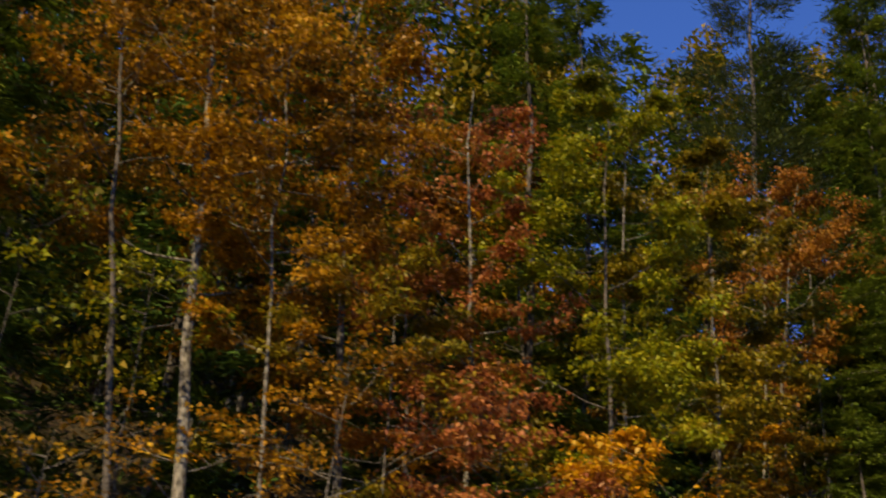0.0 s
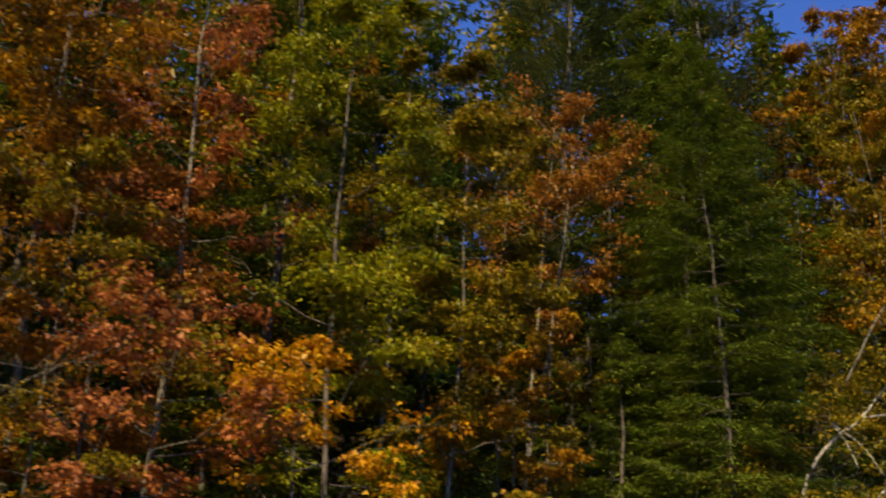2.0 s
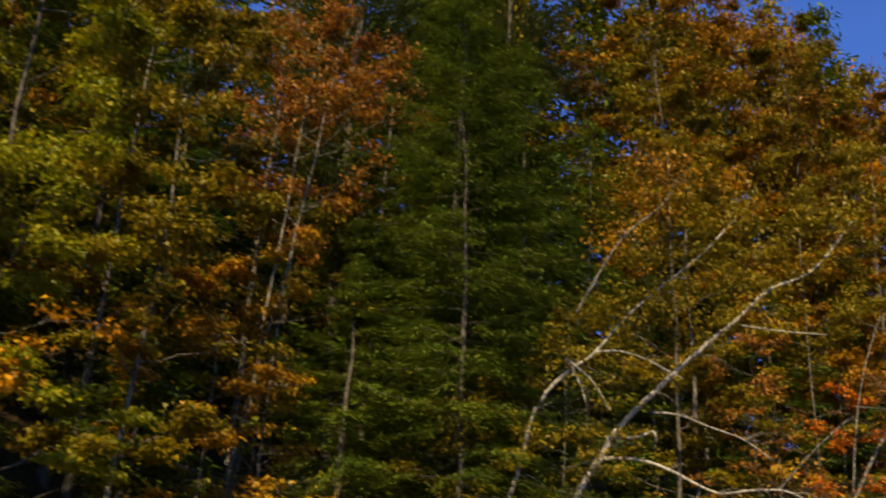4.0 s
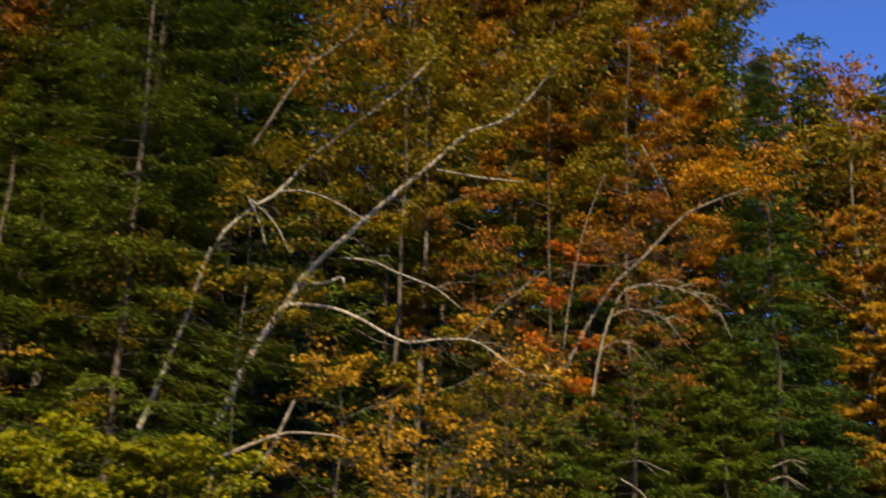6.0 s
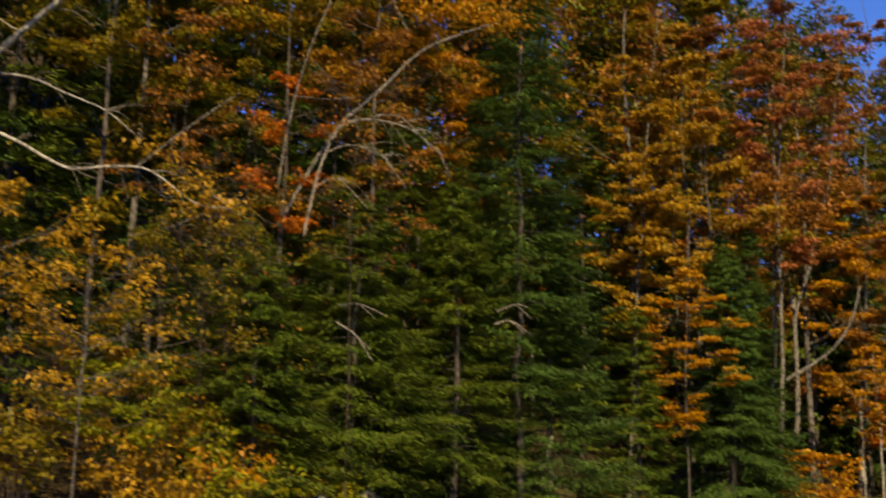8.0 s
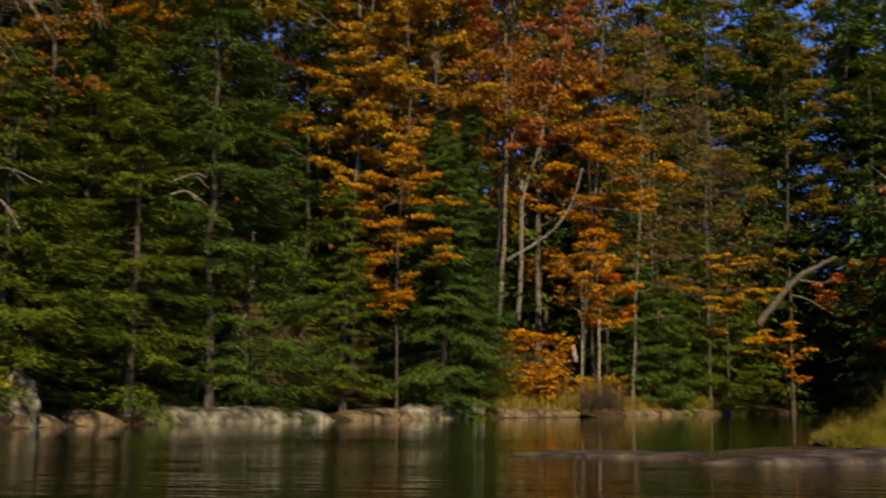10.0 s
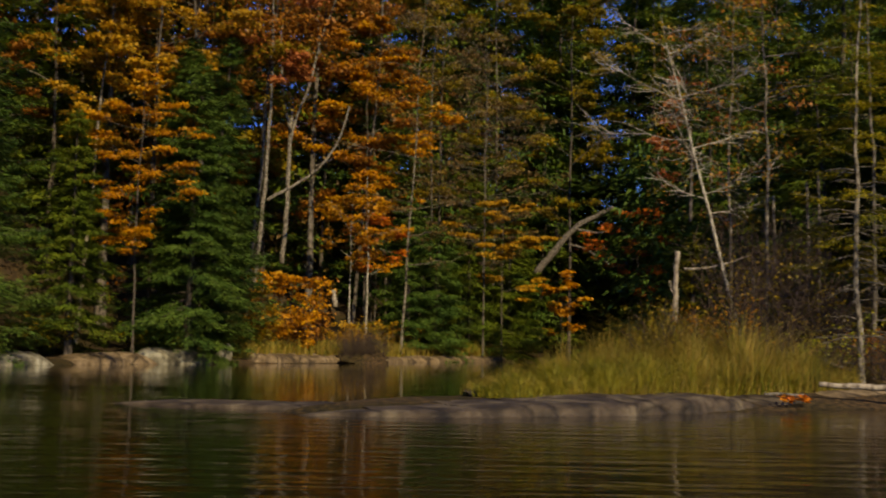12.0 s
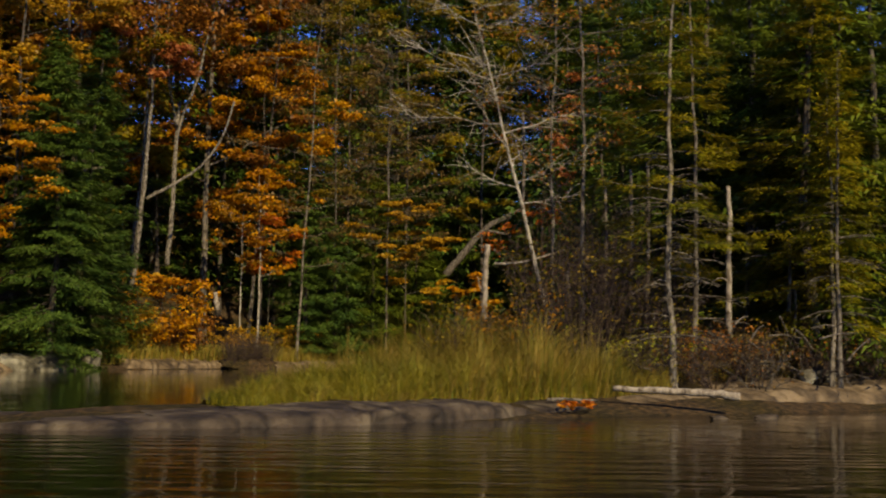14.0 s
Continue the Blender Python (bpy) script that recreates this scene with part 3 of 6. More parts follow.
broadleaf("red_maple", "slender pale-stemmed maple with rust orange top", -4.65, 33.73, 18.80, spread=2.8, leaf=RUST, bark=BARK_BIRCH, trunk=0.11, leaves=4500, size=0.14, limbs=14, seed=20, stems=2, up=1.0, crown_from=0.58, lean=(2.4, -0.15))
conifer("pine_tree", "tall pine with open layered boughs against the sky", -1.89, 41.80, 34.98, spread=4.6, needles=PINE, boughs=64, per=90, size=0.52, seed=21, trunk=0.26, tuft=True, droop=0.05, power=0.45, thin=0.35, base=0.29)
conifer("pine_tree", "tall pine with open layered boughs", 4.33, 45.49, 36.21, spread=4.6, needles=PINE, boughs=64, per=90, size=0.52, seed=22, trunk=0.26, tuft=True, droop=0.05, power=0.45, thin=0.35, base=0.23)
conifer("hemlock_tree", "tall dark hemlock against the sky", -3.31, 49.07, 19.00, spread=3.6, needles=HEMLOCK, boughs=120, per=54, size=0.48, seed=23, power=0.55, base=0.02)
conifer("hemlock_tree", "tall dark hemlock against the sky", 1.15, 44.25, 26.00, spread=3.8, needles=HEMLOCK, boughs=130, per=54, size=0.48, seed=24, power=0.5, base=0.13)
conifer("hemlock_tree", "tall dark hemlock against the sky", 1.58, 36.92, 31.76, spread=3.6, needles=HEMLOCK, boughs=140, per=54, size=0.48, seed=25, power=0.5, base=0.18)
conifer("hemlock_tree", "tall dark hemlock behind the birches", -9.57, 35.44, 28.85, spread=3.4, needles=HEMLOCK, boughs=130, per=54, size=0.48, seed=26, power=0.5, base=0.13)

# added past the left edge of the view, to shade the beeches behind
broadleaf("beech_tree", "tall golden beech added upstream, out of view, to shade the bank", -22.8, 13.6, 21.0, spread=3.4, leaf=GOLD, bark=BARK_GREY, trunk=0.2, leaves=6000, size=0.15, limbs=18, seed=191, crown_from=0.2)
conifer("hemlock_tree", "tall dark hemlock added upstream to shade the bank", -21.6, 15.4, 21.0, spread=3.0, needles=HEMLOCK, boughs=110, per=50, size=0.4, seed=192, power=0.6, base=0.12)
broadleaf("beech_tree", "broad golden beech added upstream, out of view, to shade the bank", -27.0, 12.0, 22.0, spread=4.2, leaf=GOLD, bark=BARK_GREY, trunk=0.2, leaves=6000, size=0.15, limbs=18, seed=193, crown_from=0.15)

# ---- the steep bank with the leaning birch ----
conifer("hemlock_tree", "large dark hemlock with drooping sprays", 1.83, 32.30, 23.70, spread=4.3, needles=HEMLOCK, boughs=200, per=92, size=0.27, seed=27, trunk=0.12, power=0.45, droop=0.3, base=0.13, lean=(-0.6, 0.0), bark=BARK_DARK)
conifer("hemlock_tree", "dark hemlock with drooping sprays", -1.31, 32.39, 12.83, spread=3.0, needles=HEMLOCK, boughs=120, per=60, size=0.3, seed=28, power=0.7, base=0.14)
conifer("hemlock_tree", "tall dark hemlock behind", 4.19, 38.28, 23.13, spread=3.4, needles=HEMLOCK, boughs=120, per=60, size=0.36, seed=29, power=0.6, base=0.27)
broadleaf("birch_tree", "pale-stemmed young birch with yellow leaves", -3.43, 32.68, 13.26, spread=1.5, leaf=YELLOW, bark=BARK_BIRCH, trunk=0.08, leaves=1500, size=0.13, limbs=12, seed=30, crown_from=0.25)
broadleaf("beech_sapling", "beech sapling with dark gold leaves in shade", -4.55, 28.95, 11.13, spread=2.4, leaf=GOLD, bark=BARK_DARK, trunk=0.06, leaves=3500, size=0.13, limbs=14, seed=31, flat=0.25, crown_from=0.28)
broadleaf("birch_tree", "large birch with a broad olive and yellow crown", 17.96, 47.24, 33.02, spread=4.4, leaf=OLIVE, bark=BARK_DARK, trunk=0.1, leaves=12000, size=0.15, limbs=24, seed=32, crown_from=0.24)
broadleaf("birch_tree", "birch with an olive and rust crown", 10.55, 42.25, 26.41, spread=3.8, leaf=OLIVE, bark=BARK_DARK, trunk=0.15, leaves=8000, size=0.15, limbs=20, seed=33, crown_from=0.32)
broadleaf("sugar_maple", "maple with a dense amber crown", 26.00, 53.60, 30.00, spread=3.8, leaf=AMBER, bark=BARK_DARK, trunk=0.18, leaves=10000, size=0.15, limbs=22, seed=34, crown_from=0.41)
broadleaf("sugar_maple", "maple with an amber and gold crown", 22.21, 48.88, 31.66, spread=4, leaf=GOLD, bark=BARK_DARK, trunk=0.18, leaves=9000, size=0.16, limbs=20, seed=35, crown_from=0.47)
broadleaf("red_maple", "small maple with scarlet and rose leaves", 16.21, 40.97, 14.95, spread=1.6, leaf=SCARLET, bark=BARK_DARK, trunk=0.035, leaves=800, size=0.15, limbs=10, seed=36, crown_from=0.57)
broadleaf("red_maple", "small maple with rust and rose leaves", 20.73, 43.00, 19.16, spread=2.2, leaf=RUST, bark=BARK_DARK, trunk=0.035, leaves=900, size=0.14, limbs=12, seed=37, crown_from=0.56)
broadleaf("red_maple", "small maple with amber leaves in shade", 13.02, 40.85, 15.32, spread=2.2, leaf=RUST, bark=BARK_DARK, trunk=0.035, leaves=900, size=0.14, limbs=12, seed=38, crown_from=0.5)
broadleaf("beech_sapling", "low beech with yellow and gold leaves", 7.50, 33.24, 7.84, spread=2.4, leaf=YELLOW, bark=BARK_GREY, trunk=0.05, leaves=1100, size=0.13, limbs=16, seed=39, flat=0.3, crown_from=0.44)
broadleaf("beech_sapling", "low beech with gold leaves on the bank", 9.73, 32.88, 7.22, spread=2.4, leaf=YELLOW, bark=BARK_GREY, trunk=0.05, leaves=750, size=0.13, limbs=16, seed=40, flat=0.35, crown_from=0.39)
broadleaf("alder_bush", "bright lime green bush at the water's edge", 2.64, 29.45, 4.90, spread=2.2, leaf=LIME, bark=BARK_DARK, trunk=0.04, leaves=5200, size=0.15, limbs=10, seed=41, category="bush", stems=2, crown_from=0.37)
broadleaf("beech_sapling", "low maple with scarlet and yellow leaves by the rock", 6.57, 34.00, 2.37, spread=1.6, leaf=SCARLET, bark=BARK_DARK, trunk=0.03, leaves=1200, size=0.12, limbs=8, seed=42, category="bush", crown_from=0.05)
broadleaf("beech_sapling", "low maple with yellow and amber leaves by the rock", 10.43, 36.70, 4.38, spread=2.0, leaf=YELLOW, bark=BARK_DARK, trunk=0.04, leaves=1500, size=0.12, limbs=10, seed=43, category="bush", crown_from=0.05)
broadleaf("beech_sapling", "low beech with olive and rust leaves", 11.99, 36.96, 8.24, spread=2.2, leaf=OLIVE, bark=TWIG, trunk=0.05, leaves=1000, size=0.12, limbs=14, seed=44, flat=0.35, crown_from=0.21)
broadleaf("beech_sapling", "low beech with few olive leaves and bare twigs", 14.18, 38.03, 9.34, spread=2.2, leaf=OLIVE, bark=TWIG, trunk=0.05, leaves=600, size=0.12, limbs=18, seed=45, flat=0.35, crown_from=0.23)
broadleaf("bare_maple", "leafless grey sapling with many twigs", 13.73, 39.16, 10.40, spread=2.4, leaf=RUST, bark=TWIG, trunk=0.03, leaves=150, size=0.12, limbs=22, seed=46, crown_from=0.24)
broadleaf("bare_maple", "leafless grey sapling with many twigs", 13.36, 37.66, 11.25, spread=2.4, leaf=RUST, bark=TWIG, trunk=0.03, leaves=200, size=0.12, limbs=22, seed=47, crown_from=0.26)
broadleaf("bare_maple", "leafless grey sapling with many twigs", 18.25, 39.16, 18.14, spread=2.4, leaf=RUST, bark=TWIG, trunk=0.03, leaves=350, size=0.12, limbs=22, seed=48, crown_from=0.43)
broadleaf("bare_maple", "dusky maple with bare side limbs and few leaves", 64.92, 58.00, 19.96, spread=4.2, leaf=DUSK, bark=BARK_GREY, trunk=0.1, leaves=1500, size=0.16, limbs=26, seed=49, up=0.25, crown_from=0.29)
broadleaf("bare_maple", "dusky maple with bare side limbs and few leaves", 57.30, 56.60, 23.00, spread=4, leaf=DUSK, bark=BARK_BIRCH, trunk=0.1, leaves=1500, size=0.16, limbs=26, seed=50, up=0.25, crown_from=0.22, lean=(0.8, -0.75))
broadleaf("sugar_maple", "maple with amber and gold leaves beside the spruce", 41.50, 56.22, 24.00, spread=2.6, leaf=YELLOW, bark=BARK_DARK, trunk=0.1, leaves=5500, size=0.16, limbs=20, seed=51, flat=0.25, crown_from=0.34)
broadleaf("beech_sapling", "sparse beech with olive and yellow leaves under the birches", 1.71, 33.40, 9.10, spread=2.6, leaf=OLIVE, bark=BARK_GREY, trunk=0.05, leaves=1800, size=0.13, limbs=16, seed=52, flat=0.3, crown_from=0.42)
broadleaf("beech_sapling", "sparse beech with olive and gold leaves under the birches", 4.73, 32.96, 12.90, spread=2.8, leaf=OLIVE, bark=BARK_GREY, trunk=0.05, leaves=2200, size=0.13, limbs=16, seed=53, flat=0.3, crown_from=0.5)
broadleaf("maple_bush", "low maple with scarlet leaves on the bank", 6.18, 32.73, 2.75, spread=1.5, leaf=SCARLET, bark=BARK_DARK, trunk=0.03, leaves=1200, size=0.13, limbs=9, seed=54, category="bush", crown_from=0.44)
broadleaf("alder_bush", "low bush with bright lime and yellow leaves", 10.70, 34.20, 4.38, spread=1.7, leaf=LIME, bark=BARK_DARK, trunk=0.03, leaves=1500, size=0.13, limbs=10, seed=55, category="bush", crown_from=0.41)

broadleaf("beech_sapling", "sparse sapling with bright yellow leaves in the dark hollow", -2.1, 30.6, 6.2, spread=2.2, leaf=YELLOW, bark=BARK_GREY, trunk=0.04, leaves=500, size=0.13, limbs=12, seed=194, flat=0.2, crown_from=0.3)
broadleaf("beech_sapling", "sparse sapling with yellow and lime leaves in the dark hollow", -3.6, 31.6, 9.0, spread=2.2, leaf=LIME, bark=BARK_GREY, trunk=0.04, leaves=600, size=0.13, limbs=14, seed=195, flat=0.2, crown_from=0.35)

# ---- the evergreen bank above the pale rock ----
conifer("hemlock_tree", "broad green hemlock reaching down to the rock", 19.37, 41.85, 11.57, spread=3.8, needles=HEMLOCK, boughs=170, per=70, size=0.32, seed=56, power=0.5, base=0.12)
conifer("hemlock_tree", "broad green hemlock reaching down to the rock", 24.07, 44.64, 13.30, spread=3.4, needles=HEMLOCK, boughs=170, per=70, size=0.32, seed=57, power=0.5, base=0.07)
conifer("hemlock_tree", "dark green hemlock above the rock", 15.02, 38.01, 8.15, spread=3.2, needles=HEMLOCK, boughs=130, per=60, size=0.32, seed=58, power=0.5, base=0.18)
conifer("hemlock_tree", "tall green hemlock behind the rock", 23.35, 48.28, 16.41, spread=3.0, needles=HEMLOCK, boughs=130, per=60, size=0.34, seed=59, power=0.6, base=0.15)
conifer("spruce_tree", "tall narrow dark spruce", 27.60, 46.20, 28.00, spread=3.7, needles=SPRUCE, boughs=210, per=70, size=0.34, seed=60, power=0.7, base=0.21)
conifer("spruce_tree", "dense blue-green spruce at the shore", 29.70, 47.60, 14.10, spread=4.1, needles=SPRUCE, boughs=240, per=80, size=0.28, seed=61, power=0.75, droop=0.15, base=0.08)
conifer("hemlock_tree", "green hemlock overhanging the shore", 34.29, 48.45, 9.96, spread=2.2, needles=HEMLOCK, boughs=110, per=55, size=0.3, seed=62, power=0.6, base=0.07)
conifer("spruce_tree", "dense dark spruce at the shore", 43.17, 52.52, 15.51, spread=3.3, needles=SPRUCE, boughs=210, per=70, size=0.3, seed=63, power=0.75, droop=0.15, base=0.03)
broadleaf("birch_tree", "thin white-stemmed birch with gold leaves", 37.00, 54.00, 27.00, spread=2.6, leaf=YELLOW, bark=BARK_BIRCH, trunk=0.11, leaves=8000, size=0.16, limbs=20, seed=64, shape=0.5, crown_from=0.34, lean=(1.6, -0.95))
broadleaf("sugar_maple", "maple with layered amber leaves between spruces", 37.42, 49.36, 12.17, spread=2.2, leaf=AMBER, bark=BARK_DARK, trunk=0.08, leaves=3600, size=0.14, limbs=16, seed=65, flat=0.2, crown_from=0.34)
broadleaf("sugar_maple", "maple with amber and gold leaves", 39.27, 51.74, 23.93, spread=3.2, leaf=YELLOW, bark=BARK_DARK, trunk=0.15, leaves=9000, size=0.17, limbs=18, seed=66, crown_from=0.36)
broadleaf("red_maple", "tall maple with rust orange leaves", 46.50, 55.80, 32.50, spread=3.6, leaf=ROSE, bark=BARK_GREY, trunk=0.17, leaves=8000, size=0.17, limbs=20, seed=67, crown_from=0.39, lean=(1.9, -1.5))
broadleaf("red_maple", "tall maple with rust red leaves", 57.00, 61.00, 33.00, spread=3.2, leaf=RUST, bark=BARK_GREY, trunk=0.15, leaves=2600, size=0.19, limbs=18, seed=68, crown_from=0.39, lean=(1.8, -1.6))
broadleaf("birch_tree", "birch with an olive gold crown on the slope", 42.50, 54.60, 27.00, spread=4, leaf=RUST, bark=BARK_DARK, trunk=0.18, leaves=8000, size=0.19, limbs=18, seed=69, crown_from=0.45)
broadleaf("sugar_maple", "maple with a bright amber and scarlet crown", 57.26, 60.06, 19.96, spread=4.2, leaf=AMBER, bark=BARK_DARK, trunk=0.12, leaves=9000, size=0.2, limbs=22, seed=70, flat=0.25, crown_from=0.33)
broadleaf("sugar_maple", "maple with a rust and scarlet crown behind", 57.97, 65.57, 23.89, spread=4, leaf=RUST, bark=BARK_DARK, trunk=0.2, leaves=6500, size=0.2, limbs=20, seed=71, crown_from=0.42)
broadleaf("red_maple", "low maple with amber leaves behind twin trunks", 55.38, 56.50, 8.63, spread=1.8, leaf=SCARLET, bark=BARK_GREY, trunk=0.035, leaves=900, size=0.18, limbs=9, seed=72, crown_from=0.56)
broadleaf("birch_tree", "slim pale birch trunk at the water's edge", 53.61, 56.49, 9.21, spread=2, leaf=GOLD, bark=BARK_PALE, trunk=0.08, leaves=900, size=0.18, limbs=10, seed=73, crown_from=0.51)
broadleaf("birch_tree", "slim pale birch trunk at the water's edge", 54.34, 56.00, 10.26, spread=2, leaf=AMBER, bark=BARK_PALE, trunk=0.1, leaves=900, size=0.18, limbs=10, seed=74, crown_from=0.47)
broadleaf("maple_bush", "low maple bush with orange and yellow leaves", 47.05, 52.89, 4.21, spread=2.3, leaf=AMBER, bark=BARK_DARK, trunk=0.04, leaves=1500, size=0.18, limbs=10, seed=75, category="bush", stems=2, crown_from=0.14)
broadleaf("maple_bush", "low maple bush with yellow leaves", 45.35, 52.69, 3.50, spread=1.4, leaf=YELLOW, bark=BARK_DARK, trunk=0.03, leaves=600, size=0.16, limbs=8, seed=76, category="bush", crown_from=0.14)
conifer("spruce_tree", "broad dark spruce at the shore", 40.30, 50.20, 14.20, spread=3.5, needles=SPRUCE, boughs=240, per=80, size=0.32, seed=77, power=0.75, base=0.05)
broadleaf("birch_tree", "thin grey tree with bare side limbs", 64.26, 62.39, 25.54, spread=4, leaf=DUSK, bark=BARK_GREY, trunk=0.12, leaves=500, size=0.16, limbs=16, seed=78, up=0.3, crown_from=0.33)
conifer("fir_tree", "low green fir at the back of the inlet", 64.89, 59.33, 11.63, spread=3.6, needles=HEMLOCK, boughs=120, per=60, size=0.36, seed=79, power=0.5, base=0.05)
conifer("fir_tree", "low green fir at the back of the inlet", 58.70, 57.82, 9.88, spread=2.4, needles=SPRUCE, boughs=100, per=55, size=0.34, seed=80, power=0.5, base=0.07)
broadleaf("birch_tree", "young birch with yellow layered leaves", 65.45, 56.88, 10.51, spread=2.6, leaf=YELLOW, bark=BARK_GREY, trunk=0.06, leaves=4000, size=0.2, limbs=10, seed=81, flat=0.2, crown_from=0.39)
broadleaf("birch_tree", "tall tree with a dusky brown crown", 72.88, 65.66, 28.88, spread=4.5, leaf=DUSK, bark=BARK_GREY, trunk=0.16, leaves=1700, size=0.2, limbs=24, seed=82, up=0.2, crown_from=0.18)
broadleaf("birch_tree", "tall birch with an olive green crown behind the inlet", 75.6, 60.8, 31.0, spread=4.6, leaf=OLIVE, bark=BARK_DARK, trunk=0.16, leaves=9000, size=0.22, limbs=24, seed=83, crown_from=0.3)
broadleaf("red_maple", "slender maple with rose red leaves behind the spit", 64.7, 42.6, 15.0, spread=2.2, leaf=ROSE, bark=BARK_GREY, trunk=0.06, leaves=1300, size=0.17, limbs=12, seed=183, crown_from=0.5)
broadleaf("maple_bush", "small maple with orange leaves by the snag", 72.50, 58.60, 6.60, spread=1.6, leaf=AMBER, bark=BARK_DARK, trunk=0.04, leaves=1800, size=0.2, limbs=8, seed=84, category="bush", crown_from=0.3)
conifer("fir_tree", "low dark green fir at the back of the inlet", 60.71, 57.65, 8.10, spread=2.8, needles=SPRUCE, boughs=110, per=55, size=0.34, seed=85, power=0.5, base=0.04)
conifer("fir_tree", "low dark green fir at the back of the inlet", 68.10, 59.00, 8.50, spread=3.2, needles=HEMLOCK, boughs=130, per=55, size=0.34, seed=86, power=0.5, base=0.05)
broadleaf("birch_tree", "leafless grey birch with many fine side twigs", 64.20, 57.22, 20.75, spread=4.4, leaf=DUSK, bark=BARK_GREY, trunk=0.07, leaves=600, size=0.15, limbs=30, seed=87, up=0.2, crown_from=0.28)

# ---- the spit with its dark fir wood ----
broadleaf("birch_tree", "leaning birch with a forked bare crown", 36.32, 18.98, 7.73, spread=2.2, leaf=OLIVE, bark=BARK_PALE, trunk=0.075, leaves=350, size=0.09, limbs=16, seed=88, lean=(-1.4, 1.3), crown_from=0.43)
broadleaf("birch_tree", "slim grey birch with few leaves", 37.29, 20.15, 8.82, spread=1.6, leaf=RUST, bark=BARK_BIRCH, trunk=0.07, leaves=600, size=0.09, limbs=16, seed=89, crown_from=0.37)
broadleaf("birch_tree", "slim forked grey birch", 36.53, 18.74, 8.59, spread=1.6, leaf=OLIVE, bark=BARK_GREY, trunk=0.08, leaves=300, size=0.09, limbs=10, seed=90, crown_from=0.62)
conifer("larch_tree", "thin fir with yellowing needles and pale trunk", 36.54, 16.61, 9.27, spread=1.5, needles=FADED, bark=BARK_BIRCH, boughs=54, per=30, size=0.18, seed=91, trunk=0.075, dead=34, base=0.29, inner=0.3)
conifer("larch_tree", "thin fir with yellowing needles", 37.81, 17.07, 9.13, spread=1.3, needles=FADED, bark=BARK_GREY, boughs=46, per=28, size=0.18, seed=92, trunk=0.065, dead=34, base=0.27, inner=0.3)
conifer("fir_tree", "fir with yellow-green hanging sprays", 41.18, 16.43, 10.42, spread=2.2, needles=FADED, bark=BARK_DARK, boughs=130, per=60, size=0.2, seed=93, dead=12, base=0.17)
conifer("fir_tree", "fir with yellow-green hanging sprays", 43.06, 16.09, 11.70, spread=2.4, needles=HEMLOCK, bark=BARK_DARK, boughs=130, per=60, size=0.22, seed=94, dead=10, base=0.15)
conifer("fir_tree", "slim fir with a bare grey lower trunk", 43.49, 19.37, 11.96, spread=2.0, needles=HEMLOCK, bark=BARK_GREY, boughs=110, per=50, size=0.24, seed=95, dead=20, base=0.33)
conifer("fir_tree", "slim fir with a bare grey lower trunk", 40.01, 15.44, 6.57, spread=1.1, needles=FADED, bark=BARK_BIRCH, boughs=40, per=28, size=0.18, seed=96, trunk=0.06, dead=16, base=0.36)
conifer("fir_tree", "slim fir with a bare grey lower trunk", 39.74, 15.11, 6.96, spread=1.1, needles=FADED, bark=BARK_GREY, boughs=40, per=28, size=0.18, seed=97, trunk=0.06, dead=16, base=0.4)
broadleaf("red_maple", "small maple with scarlet and orange leaves behind the spit", 65.90, 46.60, 9.20, spread=2.3, leaf=SCARLET, bark=BARK_DARK, trunk=0.03, leaves=1500, size=0.17, limbs=12, seed=98, crown_from=0.42)
conifer("fir_tree", "young fir with green sprays by the snag", 38.73, 22.28, 3.57, spread=1.2, needles=FADED, boughs=50, per=40, size=0.18, seed=99, base=0.18)

# ---- the deeper wood ----
def wood(seed, spots, things, group):
    rng = np.random.default_rng(seed)
    for x, y in spots:
        t = things[int(rng.integers(len(things)))]
        tagged(plot(t, x, y, rng.uniform(0, 360), rng.uniform(0.85, 1.15)), group=group)


def filler(kind, name, label, x, y, *rest, **more):
    return kind(name, label, x, y, *rest, group="wood behind the bank", **more)


back_hemlock = filler(conifer, "hemlock_tree", "dark hemlock deep in the wood", -30, 40, 21, 3.9, 0.06, HEMLOCK, boughs=80, per=26, size=0.62, seed=901, power=0.5)
back_spruce = filler(conifer, "spruce_tree", "dark spruce deep in the wood", 40, 72, 20, 3.3, 0.06, SPRUCE, boughs=80, per=26, size=0.62, seed=902, power=0.55)
back_birch = filler(broadleaf, "birch_tree", "olive-leaved birch deep in the wood", -14, 40, 20, 0.18, 0.2, 4.2, OLIVE, BARK_GREY, 5500, 0.158, seed=903, limbs=12)
back_gold = filler(broadleaf, "beech_tree", "gold-leaved beech deep in the wood", -26, 34, 20, 0.18, 0.2, 4.2, GOLD, BARK_GREY, 5500, 0.158, seed=906, limbs=12)
back_maple = filler(broadleaf, "red_maple", "rust-leaved maple deep in the wood", 33, 64, 19, 0.18, 0.2, 4.0, RUST, BARK_GREY, 5500, 0.158, seed=904, limbs=12)
tall_birch = filler(broadleaf, "birch_tree", "tall olive-leaved birch on the slope", 12, 52, 30, 0.16, 0.25, 5.2, OLIVE, BARK_DARK, 9500, 0.17, seed=911, limbs=26)
tall_beech = filler(broadleaf, "beech_tree", "tall gold-leaved beech on the slope", 22, 55, 31, 0.16, 0.25, 5.2, GOLD, BARK_DARK, 9500, 0.17, seed=912, limbs=26)
low_fir = filler(conifer, "fir_tree", "young dark fir under the tall trees", -12, 30, 8, 2.6, 0.02, HEMLOCK, boughs=70, per=26, size=0.42, seed=905, power=0.5)
